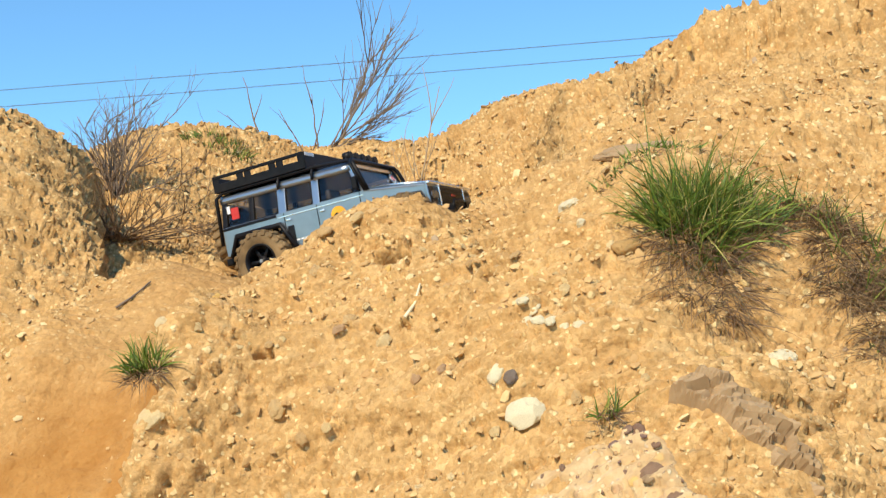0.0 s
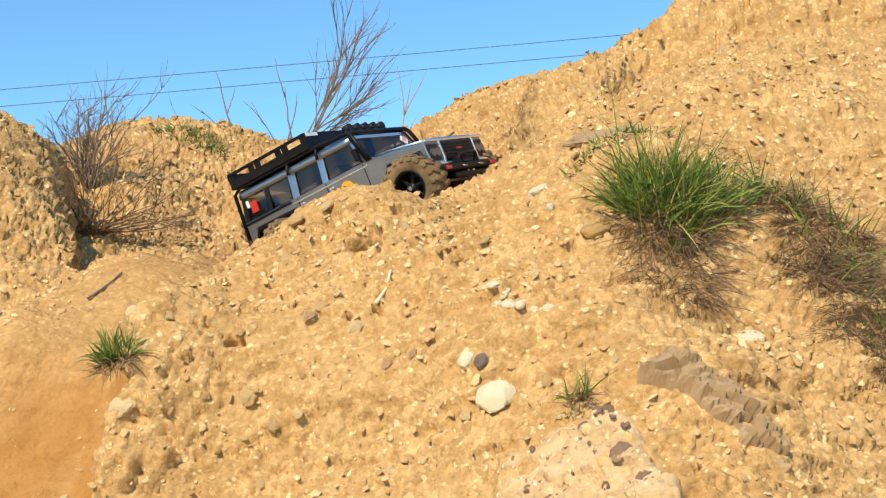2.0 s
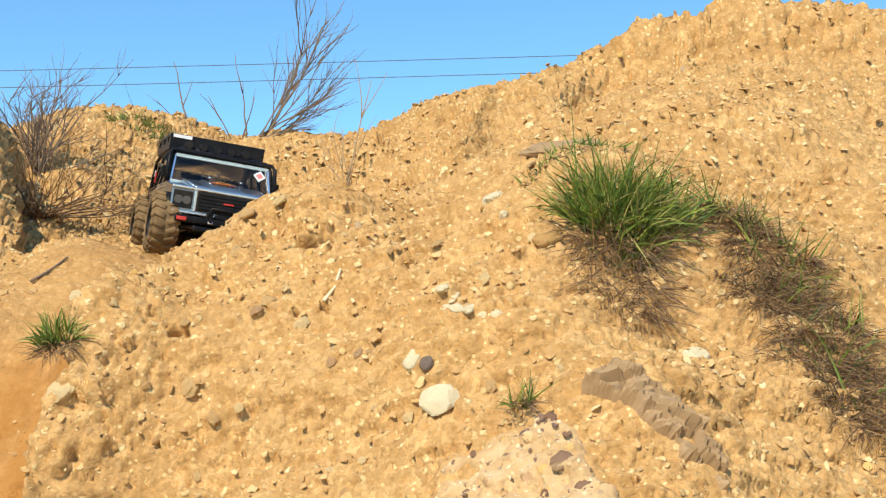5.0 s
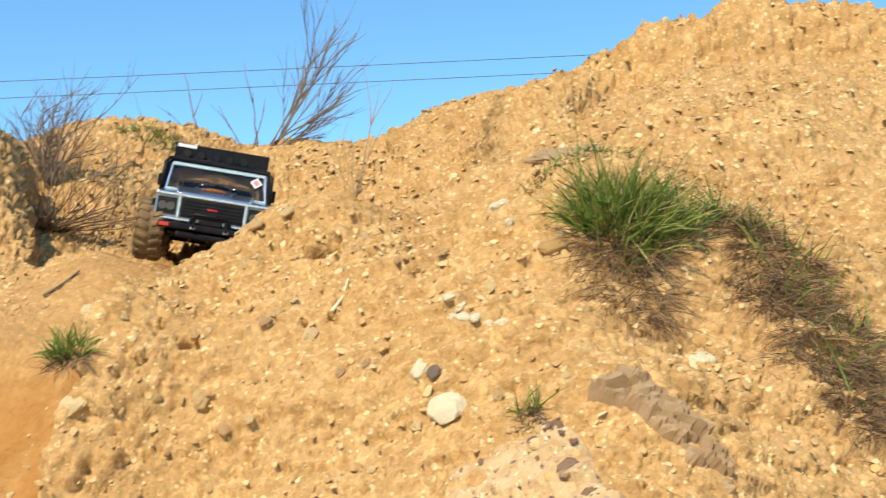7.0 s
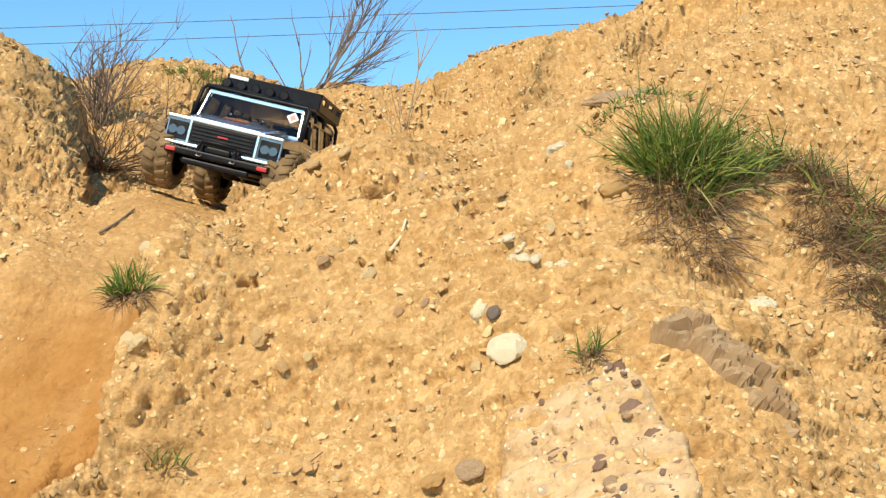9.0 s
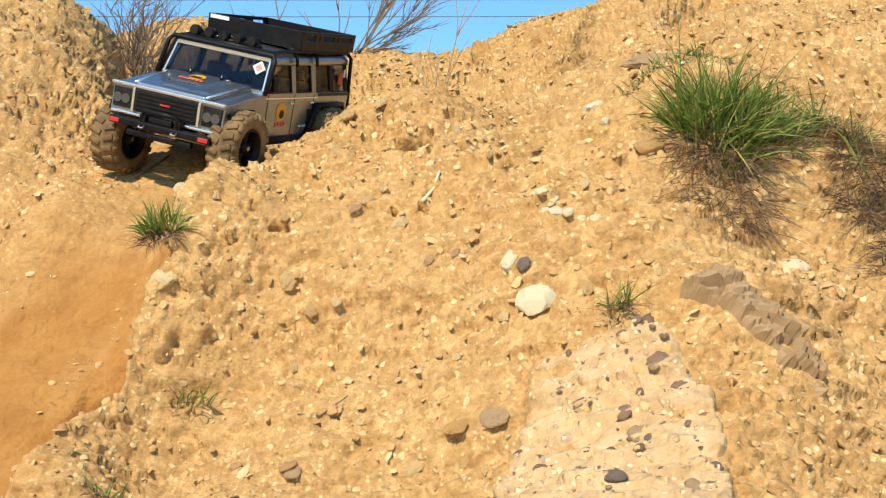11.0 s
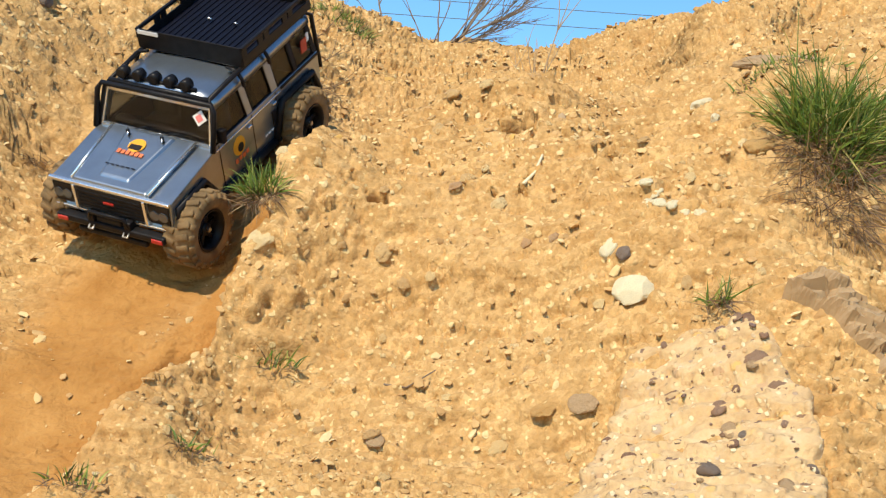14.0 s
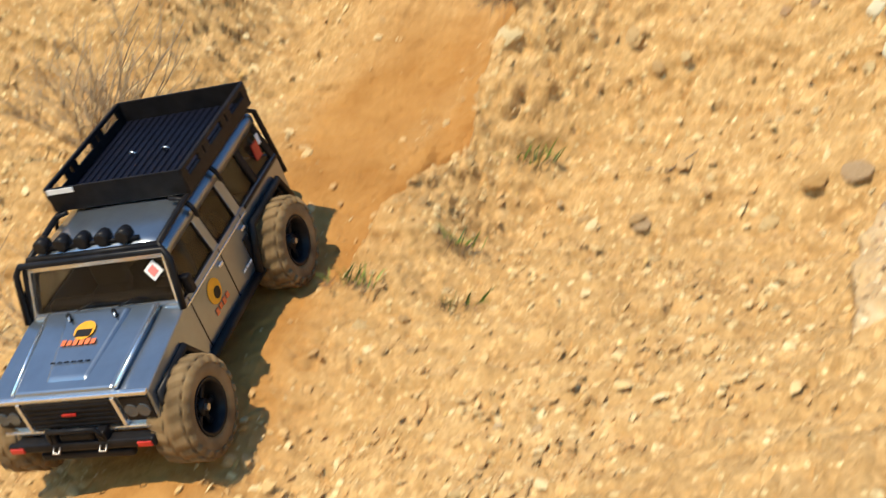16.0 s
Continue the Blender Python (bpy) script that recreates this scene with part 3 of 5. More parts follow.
def block(parent, name, mat, lo, hi, bevel=0.002, m=None, label=""):
    bm = bmesh.new()
    box(bm, lo, hi, bevel, 2, m)
    return part(name, bm, mat, parent, label)


def plate(parent, name, mat, outline, y0, y1, bevel=0.0008, label=""):
    bm = bmesh.new()
    prism(bm, outline, y0, y1, 0, bevel)
    return part(name, bm, mat, parent, label)


def hull(parent, name, mat, corners, bevel=0.0015, label=""):
    """A solid with eight given corners: four below, four above."""
    bm = bmesh.new()
    v = [bm.verts.new(c) for c in corners]
    for q in ((3, 2, 1, 0), (4, 5, 6, 7), (0, 1, 5, 4), (1, 2, 6, 5), (2, 3, 7, 6), (3, 0, 4, 7)):
        bm.faces.new([v[k] for k in q])
    bmesh.ops.recalc_face_normals(bm, faces=bm.faces)
    if bevel:
        bmesh.ops.bevel(bm, geom=list(bm.edges), offset=bevel, segments=2, profile=0.5, affect="EDGES")
    return part(name, bm, mat, parent, label)


def disc(parent, name, mat, centre, axis, r, thick=0.0008, label=""):
    c, a = Vector(centre), Vector(axis).normalized()
    bm = bmesh.new()
    cylinder(bm, c, c + a * thick, r, 24)
    return part(name, bm, mat, parent, label)


def model_car():
    car = tagged(new("model_car"), "silver scale-model off-road car with black roof rack and muddy tyres", "model car")
    W = 0.099
    # chassis, axles and underbody
    for y in (-0.032, 0.032):
        block(car, "chassis_rail", BLACK, (-0.215, y - 0.006, 0.078), (0.215, y + 0.006, 0.096))
    block(car, "skid_plate", BLACK, (-0.06, -0.03, 0.066), (0.08, 0.03, 0.079), 0.003)
    for wx, wz in ((0.153, 0.067), (-0.146, 0.070)):
        axle = bar(car, "axle", BLACK, [(wx, -0.09, wz), (wx, 0.09, wz)], 0.0075, 12)
        bm = bmesh.new()
        bmesh.ops.create_uvsphere(bm, u_segments=16, v_segments=10, radius=0.017, matrix=Matrix.Translation((wx, 0.012, wz)))
        part("differential", bm, BLACK, axle, smooth=True)
        s = 1 if wx > 0 else -1
        for y in (-0.05, 0.05):
            bar(car, "shock_absorber", BLACK, [(wx - s * 0.005, y, wz + 0.004), (wx - s * 0.03, y * 0.95, wz + 0.075)], 0.0075, 10)
            bar(car, "suspension_link", STEEL, [(wx, y * 0.9, wz - 0.004), (wx - s * 0.11, y * 0.6, 0.074)], 0.0032, 8, "bright steel suspension link")
    bar(car, "steering_link", STEEL, [(0.172, -0.075, 0.066), (0.172, 0.075, 0.066)], 0.0030, 8, "bright steel steering link")
    # lower body sides
    side = [(0.074, 0.152), (-0.230, 0.152), (-0.230, 0.098), (-0.214, 0.093), (-0.199, 0.128), (-0.105, 0.128), (-0.078, 0.076), (0.074, 0.076)]
    fender = [(0.074, 0.152), (0.198, 0.133), (0.200, 0.090), (0.191, 0.088), (0.184, 0.116), (0.118, 0.121), (0.091, 0.082), (0.074, 0.076)]
    for s in (-1, 1):
        y0, y1 = s * (W - 0.004), s * (W + 0.001)
        plate(car, "side_panel", SILVER, side, y0, y1)
        plate(car, "front_fender", SILVER, fender, y0, s * (W + 0.004))
        # black flares round the wheels
        for pts in ([(-0.216, 0.092), (-0.200, 0.130), (-0.104, 0.130), (-0.076, 0.076)], [(0.193, 0.089), (0.185, 0.118), (0.117, 0.123), (0.089, 0.081)]):
            bar(car, "wheel_arch_flare", BLACK, [(x, s * (W + 0.006), z) for x, z in pts], 0.0055, 8)
        bar(car, "rock_slider", BLACK, [(-0.085, s * 0.103, 0.074), (0.088, s * 0.103, 0.074)], 0.0065, 10)
        block(car, "bolt_plate", BLACK, (-0.092, s * (W + 0.0015) - 0.0015, 0.083), (-0.079, s * (W + 0.0015) + 0.0015, 0.124), 0.001)
        # waist moulding, door gaps, handles
        block(car, "waist_moulding", BLACK, (-0.229, s * (W + 0.0015) - 0.001, 0.146), (-0.112, s * (W + 0.0015) + 0.001, 0.151), 0.0005)
        block(car, "waist_rail", CHROME, (-0.110, s * (W + 0.0012) - 0.001, 0.1425), (0.072, s * (W + 0.0012) + 0.001, 0.1450), 0.0004, label="bright waist crease")
        for x in (0.064, -0.026, -0.096):
            block(car, "door_gap", BLACK, (x - 0.0008, s * (W + 0.0008) - 0.0007, 0.080), (x + 0.0008, s * (W + 0.0008) + 0.0007, 0.150), 0)
        for x in (-0.014, -0.086):
            block(car, "door_handle", CHROME, (x - 0.006, s * (W + 0.003) - 0.002, 0.1335), (x + 0.004, s * (W + 0.003) + 0.002, 0.1375), 0.001, label="small bright door handle")
        # sunset sticker with lettering bars on the front door
        st = disc(car, "round_sticker", YELLOW, (0.016, s * (W + 0.0012), 0.121), (0, s, 0), 0.0155, 0.0007, "yellow round sticker")
        disc(st, "dark_print", GRILLE, (0.013, s * (W + 0.0020), 0.117), (0, s, 0), 0.0075, 0.0004)
        for k in range(4):
            block(st, "print_bar", ORANGE, (0.006 - 0.010 * k + 0.018, s * (W + 0.0018) - 0.0004, 0.096 + 0.0015 * (k % 2)), (0.0125 - 0.010 * k + 0.018, s * (W + 0.0018) + 0.0004, 0.104), 0)
        for k in range(3):
            block(car, "badge_bar", WHITE, (-0.060 - 0.009 * k, s * (W + 0.0018) - 0.0004, 0.0935), (-0.0535 - 0.009 * k, s * (W + 0.0018) + 0.0004, 0.0965), 0)
        # pillars lean in to the roof
        yb, yt = s * W, s * (W - 0.011)
        for x0, x1, t0, t1 in ((0.0745, 0.065, 0.053, 0.044), (-0.0185, -0.033, -0.0185, -0.033), (-0.090, -0.107, -0.090, -0.107), (-0.160, -0.168, -0.160, -0.168), (-0.220, -0.230, -0.219, -0.229)):
            a, b = s * 0.004, s * 0.004
            hull(car, "pillar", SILVER if x0 > -0.15 else BLACK, [(x1, yb - a, 0.150), (x0, yb - a, 0.150), (x0, yb, 0.150), (x1, yb, 0.150), (t1, yt - b, 0.203), (t0, yt - b, 0.203), (t0, yt, 0.203), (t1, yt, 0.203)], 0.0008)
        panes = ((0.066, 0.0455, -0.0195), (-0.0325, -0.0325, -0.0905), (-0.1065, -0.1065, -0.1605), (-0.1675, -0.1675, -0.2205))
        for k, (f0, f1, r) in enumerate(panes):
            y2, y3 = s * (W - 0.0025), s * (W - 0.0135)
            t = s * 0.0012
            pane = hull(car, "side_window", GLASS, [(r, y2 - t, 0.152), (f0, y2 - t, 0.152), (f0, y2, 0.152), (r, y2, 0.152), (r, y3 - t, 0.203), (f1, y3 - t, 0.203), (f1, y3, 0.203), (r, y3, 0.203)], 0)
            pane.visible_shadow = False
            fr = [(r + 0.002, y2 + s * 0.001, 0.1525), (f0 - 0.002, y2 + s * 0.001, 0.1525), (f1 - 0.002, y3 + s * 0.001, 0.2015), (r + 0.002, y3 + s * 0.001, 0.2015)]
            bar(pane, "window_seal", BLACK, fr + fr[:1], 0.0016, 6)
            if k == 3:
                block(pane, "red_sticker", RED, (-0.208, s * (W - 0.0045) - 0.0008, 0.165), (-0.192, s * (W - 0.0045) + 0.0008, 0.187), 0, None, "red and white window sticker")
                block(pane, "sticker_bar", WHITE, (-0.216, s * (W - 0.0042) - 0.0008, 0.178), (-0.2095, s * (W - 0.0042) + 0.0008, 0.192), 0)
        # mirror on an arm
        mi = block(car, "mirror", BLACK, (0.058, s * 0.108 - 0.005, 0.157), (0.068, s * 0.108 + 0.006, 0.180), 0.002)
        bar(mi, "mirror_arm", BLACK, [(0.066, s * 0.097, 0.152), (0.063, s * 0.106, 0.160)], 0.0018, 6)
        # hoops of the outer cage
        bar(car, "cage_tube", BLACK, [(0.078, s * 0.1005, 0.150), (0.056, s * 0.0945, 0.205), (0.050, s * 0.086, 0.2155), (-0.02, s * 0.088, 0.221), (-0.222, s * 0.088, 0.222), (-0.236, s * 0.092, 0.212), (-0.236, s * 0.099, 0.12)], 0.0038, 8)
        for x in (-0.026, -0.099):
            bar(car, "roof_band", BLACK, [(x, s * 0.070, 0.2262), (x, s * 0.086, 0.222), (x, s * 0.0935, 0.2105), (x, s * 0.096, 0.198)], 0.0030, 8)
    bar(car, "cage_tube", BLACK, [(0.051, -0.087, 0.2155), (0.053, 0, 0.2165), (0.051, 0.087, 0.2155)], 0.0042, 8)
    bar(car, "windscreen_hoop", BLACK, [(0.084, -0.1035, 0.150), (0.064, -0.1020, 0.205), (0.059, -0.096, 0.2135), (0.059, 0.096, 0.2135), (0.064, 0.1020, 0.205), (0.084, 0.1035, 0.150)], 0.0042, 8)
    # roof with rounded sides
    bm = bmesh.new()
    prof = [(-0.0895, 0.200), (-0.0885, 0.209), (-0.082, 0.2175), (-0.060, 0.2222), (0, 0.224), (0.060, 0.2222), (0.082, 0.2175), (0.0885, 0.209), (0.0895, 0.200), (0.084, 0.200), (0.0, 0.214), (-0.084, 0.200)]
    ends = [[bm.verts.new((x + (0.010 if x > 0 and z > 0.21 else 0) * 0, y, z - (0.004 if x > 0 else 0))) for y, z in prof] for x in (0.052, 0.03, -0.224, -0.231)]
    for a, b in zip(ends, ends[1:]):
        for k in range(len(prof)):
            bm.faces.new((a[k], a[(k + 1) % len(prof)], b[(k + 1) % len(prof)], b[k]))
    bm.faces.new(ends[0])
    bm.faces.new(ends[-1][::-1])
    bmesh.ops.recalc_face_normals(bm, faces=bm.faces)
    part("roof", bm, SILVER, car, smooth=True)
    block(car, "rear_door", SILVER, (-0.2315, -0.095, 0.098), (-0.2265, 0.095, 0.152), 0.001)
    hull(car, "rear_window", GLASS, [(-0.2305, -0.090, 0.153), (-0.2285, -0.090, 0.153), (-0.2285, 0.090, 0.153), (-0.2305, 0.090, 0.153), (-0.2305, -0.083, 0.202), (-0.2285, -0.083, 0.202), (-0.2285, 0.083, 0.202), (-0.2305, 0.083, 0.202)], 0)
    # windscreen with bright frame
    b0, b1, z0, z1, h0, h1 = 0.0760, 0.0535, 0.152, 0.205, 0.0965, 0.0905
    def rim_bar(name, p, q, r, mat):
        bm = bmesh.new()
        tube(bm, [p, q], r, r, 4)
        return part(name, bm, mat, car)
    rim_bar("windscreen_sill", (b0, -h0, z0), (b0, h0, z0), 0.0052, CHROME)
    rim_bar("windscreen_header", (b1, -h1, z1), (b1, h1, z1), 0.0042, CHROME)
    for s in (-1, 1):
        rim_bar("windscreen_post", (b0, s * h0, z0), (b1, s * h1, z1), 0.0038, CHROME)
    glass = hull(car, "windscreen", GLASS, [(b0 - 0.001, -h0, z0), (b0 + 0.0003, -h0, z0), (b0 + 0.0003, h0, z0), (b0 - 0.001, h0, z0), (b1 - 0.001, -h1, z1), (b1 + 0.0003, -h1, z1), (b1 + 0.0003, h1, z1), (b1 - 0.001, h1, z1)], 0)
    glass.visible_shadow = False
    lean = Matrix.Translation((b0 - 0.0142, 0.074, 0.1895)) @ Matrix.Rotation(-math.atan2(b0 - b1, z1 - z0), 4, "Y")
    dm = bmesh.new()
    box(dm, (-0.0006, -0.0085, -0.0085), (0.0012, 0.0085, 0.0085), 0, 1, lean @ Matrix.Rotation(radians(40), 4, "X"))
    dia = part("diamond_sticker", dm, WHITE, glass, "white and pink diamond sticker")
    dm = bmesh.new()
    box(dm, (0.0013, -0.005, -0.005), (0.0018, 0.005, 0.005), 0, 1, lean @ Matrix.Rotation(radians(40), 4, "X"))
    part("diamond_print", dm, PINK, dia)
    for y in (-0.045, 0.01):
        bar(glass, "wiper", BLACK, [(b0 + 0.006, y, z0 + 0.003), (b0 - 0.001, y + 0.03, z0 + 0.012)], 0.0012, 5)
    block(car, "scuttle", SILVER, (0.066, -0.094, 0.136), (0.0805, 0.094, 0.1515), 0.002)
    for y in (-0.05, 0.0, 0.05):
        block(car, "scuttle_hinge", CHROME, (0.079, y - 0.003, 0.1515), (0.086, y + 0.003, 0.1555), 0.001)
    # interior
    block(car, "cabin_floor", BLACK, (-0.222, -0.092, 0.098), (0.072, 0.092, 0.106), 0.001)
    block(car, "dashboard", BLACK, (0.045, -0.085, 0.125), (0.064, 0.085, 0.158), 0.004)
    for y in (-0.045, 0.045):
        seat = block(car, "seat", TAN, (-0.012, y - 0.024, 0.108), (0.030, y + 0.024, 0.132), 0.005)
        block(seat, "seat_back", TAN, (-0.020, y - 0.024, 0.125), (-0.008, y + 0.024, 0.178), 0.005)
    # bonnet: flat wings, raised middle, grille end
    for s in (-1, 1):
        hull(car, "wing_top", SILVER, [(0.074, s * 0.070, 0.146), (0.198, s * 0.066, 0.128), (0.198, s * 0.103, 0.128), (0.074, s * 0.103, 0.146), (0.074, s * 0.070, 0.1535), (0.1985, s * 0.066, 0.1345), (0.1985, s * 0.1035, 0.1335), (0.074, s * 0.1035, 0.1525)], 0.002)
        bar(car, "wing_edge", CHROME, [(0.080, s * 0.0735, 0.1585), (0.140, s * 0.070, 0.1500), (0.196, s * 0.066, 0.1395)], 0.0022, 6, "bright creased wing edge")
    hull(car, "bonnet", SILVER, [(0.080, -0.075, 0.146), (0.198, -0.066, 0.128), (0.198, 0.066, 0.128), (0.080, 0.075, 0.146), (0.080, -0.072, 0.1605), (0.197, -0.063, 0.1415), (0.197, 0.063, 0.1415), (0.080, 0.072, 0.1605)], 0.003)
    hull(car, "bonnet_bulge", SILVER, [(0.084, -0.045, 0.157), (0.188, -0.028, 0.140), (0.188, 0.028, 0.140), (0.084, 0.045, 0.157), (0.088, -0.040, 0.1635), (0.180, -0.024, 0.1465), (0.180, 0.024, 0.1465), (0.088, 0.040, 0.1635)], 0.0025)
    slope = Matrix.Translation((0.118, -0.003, 0.1592)) @ Matrix.Rotation(radians(10.3), 4, "Y")
    bm = bmesh.new()
    cylinder(bm, slope @ Vector((0, 0, 0)), slope @ Vector((0, 0, 0.0007)), 0.0135, 24)
    st = part("round_sticker", bm, YELLOW, car, "yellow and black round sunset sticker")
    bm = bmesh.new()
    box(bm, (-0.001, -0.0100, 0.0008), (0.0095, 0.0100, 0.0012), 0, 1, slope)
    part("dark_print", bm, GRILLE, st)
    for k in range(6):
        bm = bmesh.new()
        box(bm, (0.0125 + 0.001 * (k % 2), -0.0235 + 0.0078 * k, 0.0002), (0.0205, -0.0178 + 0.0078 * k, 0.0009), 0, 1, slope)
        part("print_bar", bm, ORANGE, st)
    for k in range(6):
        bm = bmesh.new()
        box(bm, (0.043, -0.026 + 0.009 * k, -0.0003), (0.0445, -0.020 + 0.009 * k, 0.0006), 0, 1, slope)
        part("badge_bar", bm, BLACK, car)
    for y in (-0.030, 0.030):
        bar(car, "body_post", BLACK, [(0.100, y, 0.158), (0.100, y, 0.170)], 0.0028, 8)
        bar(car, "body_clip", CHROME, [(0.094, y - 0.004, 0.1685), (0.108, y + 0.005, 0.1670)], 0.0012, 5)
    # front face
    block(car, "front_panel", SILVER, (0.193, -0.1035, 0.088), (0.1985, 0.1035, 0.134), 0.0015)
    gr = block(car, "grille", GRILLE, (0.1975, -0.0575, 0.095), (0.2035, 0.0575, 0.1315), 0.002)
    for k in range(5):
        block(gr, "grille_slat", BLACK, (0.2033, -0.054, 0.099 + 0.0063 * k), (0.2050, 0.054, 0.1015 + 0.0063 * k), 0.0005)
    block(gr, "badge_bar", RED, (0.2050, -0.009, 0.1135), (0.2062, 0.009, 0.1165), 0)
    block(car, "grille_lip", CHROME, (0.1965, -0.104, 0.132), (0.2035, 0.104, 0.1375), 0.0015, label="bright edge above the grille")
    block(car, "grille_base", CHROME, (0.1965, -0.100, 0.0875), (0.2035, 0.100, 0.0925), 0.0015, label="bright strip below the grille")
    for s in (-1, 1):
        block(car, "grille_post", CHROME, (0.1975, s * 0.0605 - 0.0025, 0.093), (0.2045, s * 0.0605 + 0.0025, 0.132), 0.001, label="bright upright strip beside the grille")
        hl = block(car, "headlight", GRILLE, (0.1980, s * 0.0825 - 0.0175, 0.097), (0.2010, s * 0.0825 + 0.0175, 0.1285), 0.001)
        for y, r in ((0.0755, 0.0078), (0.0905, 0.0078)):
            disc(hl, "lamp", LENS, (0.2005, s * y, 0.112), (1, 0, 0), r, 0.0025, "clear round lamp")
    # bumper with winch hoop
    bu = block(car, "front_bumper", BLACK, (0.200, -0.094, 0.072), (0.216, 0.094, 0.084), 0.003)
    for s in (-1, 1):
        block(bu, "bumper_tip", RED, (0.2145, s * 0.082 - 0.009, 0.074), (0.2175, s * 0.082 + 0.009, 0.081), 0.001, label="red reflector")
    bar(bu, "winch_hoop", BLACK, [(0.212, -0.035, 0.082), (0.216, -0.030, 0.102), (0.216, 0.030, 0.102), (0.212, 0.035, 0.082)], 0.0030, 8)
    block(bu, "winch", BLACK, (0.205, -0.022, 0.084), (0.214, 0.022, 0.095), 0.003)
    block(bu, "lower_bar", BLACK, (0.204, -0.06, 0.058), (0.214, 0.06, 0.068), 0.003)
    for y in (-0.03, 0.03):
        bar(bu, "shackle", STEEL, [(0.215, y - 0.004, 0.079), (0.221, y - 0.004, 0.075), (0.221, y + 0.004, 0.075), (0.215, y + 0.004, 0.079)], 0.0014, 6)
    block(car, "rear_bumper", BLACK, (-0.244, -0.085, 0.082), (-0.228, 0.085, 0.096), 0.003)
    # roof rack: slatted tray, slotted side walls
    rack = new("roof_rack", None)
    rack.parent = car
    X0, X1, RY, Z0, Z1 = -0.236, -0.036, 0.0925, 0.2265, 0.2555
    for k in range(16):
        y = -0.082 + k * 0.0109
        block(rack, "tray_slat", RACK_FLOOR, (X0 + 0.003, y - 0.0032, Z0), (X1 - 0.003, y + 0.0032, Z0 + 0.003), 0.0006)
    block(rack, "tray_floor", RACK_FLOOR, (X0 + 0.002, -RY + 0.002, Z0 - 0.0025), (X1 - 0.002, RY - 0.002, Z0 + 0.0012), 0.0004)
    for x in np.linspace(X0 + 0.012, X1 - 0.012, 5):
        block(rack, "cross_bar", BLACK, (x - 0.004, -RY, Z0 - 0.0035), (x + 0.004, RY, Z0 - 0.0003), 0.0006)
    for s in (-1, 1):
        y0, y1 = s * (RY - 0.0015), s * (RY + 0.0015)
        block(rack, "side_rail", BLACK, (X0, min(y0, y1) - 0.001, Z1 - 0.006), (X1, max(y0, y1) + 0.001, Z1), 0.001)
        block(rack, "side_wall", BLACK, (X0, min(y0, y1), Z0 - 0.003), (X1, max(y0, y1), Z1 - 0.016), 0.0008)
        for x in (X0 + 0.006, X0 + 0.060, X0 + 0.077, X0 + 0.131, X0 + 0.148, X1 - 0.006):
            block(rack, "rail_post", BLACK, (x - 0.007, min(y0, y1), Z1 - 0.0165), (x + 0.007, max(y0, y1), Z1 - 0.0055), 0.0006)
    for x, n in ((X0, "rear_wall"), (X1, "front_wall")):
        block(rack, n, BLACK, (x - 0.0015, -RY, Z0 - 0.003), (x + 0.0015, RY, Z1), 0.001)
    block(rack, "label_bar", WHITE, (X1 + 0.0016, -RY + 0.003, Z1 - 0.0075), (X1 + 0.0024, -RY + 0.040, Z1 - 0.001), 0)
    for y in (-0.028, 0.020):
        bar(rack, "wing_nut", CHROME, [(-0.135, y - 0.004, Z0 + 0.004), (-0.132, y, Z0 + 0.010), (-0.135, y + 0.004, Z0 + 0.005)], 0.0016, 6)
    # lamp bar on the roof's front edge
    lb_ = bar(car, "light_bar", BLACK, [(0.041, -0.078, 0.2215), (0.041, 0.060, 0.2215)], 0.003, 8)
    for k in range(5):
        y = -0.066 + k * 0.0275
        pod = bar(lb_, "spotlight", BLACK, [(0.034, y, 0.2265), (0.040, y, 0.2275), (0.048, y, 0.2275)], 0.0088, 16)
        disc(pod, "lamp_lens", GRILLE, (0.048, y, 0.2275), (1, 0, 0), 0.0074, 0.001)
    # wheels
    tyre, rim, nut = wheel_meshes()
    wheels = []
    for x, y, z in WHEELS:
        w = mesh_part("wheel", rim, BLACK, car, "black spoked wheel rim", True)
        w.location = (x, y, z)
        mesh_part("tyre", tyre, RUBBER, w, "muddy knobbly rubber tyre", True)
        mesh_part("hub_nut", nut, STEEL, w)
        wheels.append(w)
    sp = mesh_part("spare_wheel", rim, BLACK, car, "", True)
    sp.matrix_basis = Matrix.Translation((-0.258, 0.0, 0.142)) @ Matrix.Rotation(radians(90), 4, "Z")
    mesh_part("tyre", tyre, RUBBER, sp, "", True)
    return car, wheels


car, wheels = model_car()


# ---- single stones and rocks ----
def rock_mesh(name, seed, flat=0.65, rough=0.35, cuts=2, sharp=0.0):
    """An uneven stone about 1 m across: a ball pressed flat, knocked and chipped."""
    rs = random.Random(seed)
    bm = bmesh.new()
    bmesh.ops.create_icosphere(bm, subdivisions=cuts, radius=0.5)
    off = Vector((rs.uniform(-50, 50), rs.uniform(-50, 50), rs.uniform(-50, 50)))
    for v in bm.verts:
        v.co *= 1 + rough * noise.noise(v.co * 2.2 + off) + rough * 0.35 * noise.noise(v.co * 6 + off) + rough * 0.2 * noise.noise(v.co * 15 + off)
    for _ in range(int(sharp * 9)):
        n = Vector((rs.gauss(0, 1), rs.gauss(0, 1), rs.gauss(0, 1))).normalized()
        d = rs.uniform(0.30, 0.42)
        for v in bm.verts:
            h = v.co.dot(n) - d
            if h > 0:
                v.co -= n * h * 0.9
    for v in bm.verts:
        v.co.z *= flat
    me = bpy.data.meshes.new(name)
    bm.to_mesh(me)
    bm.free()
    me.polygons.foreach_set("use_smooth", [sharp < 0.5] * len(me.polygons))
    return me


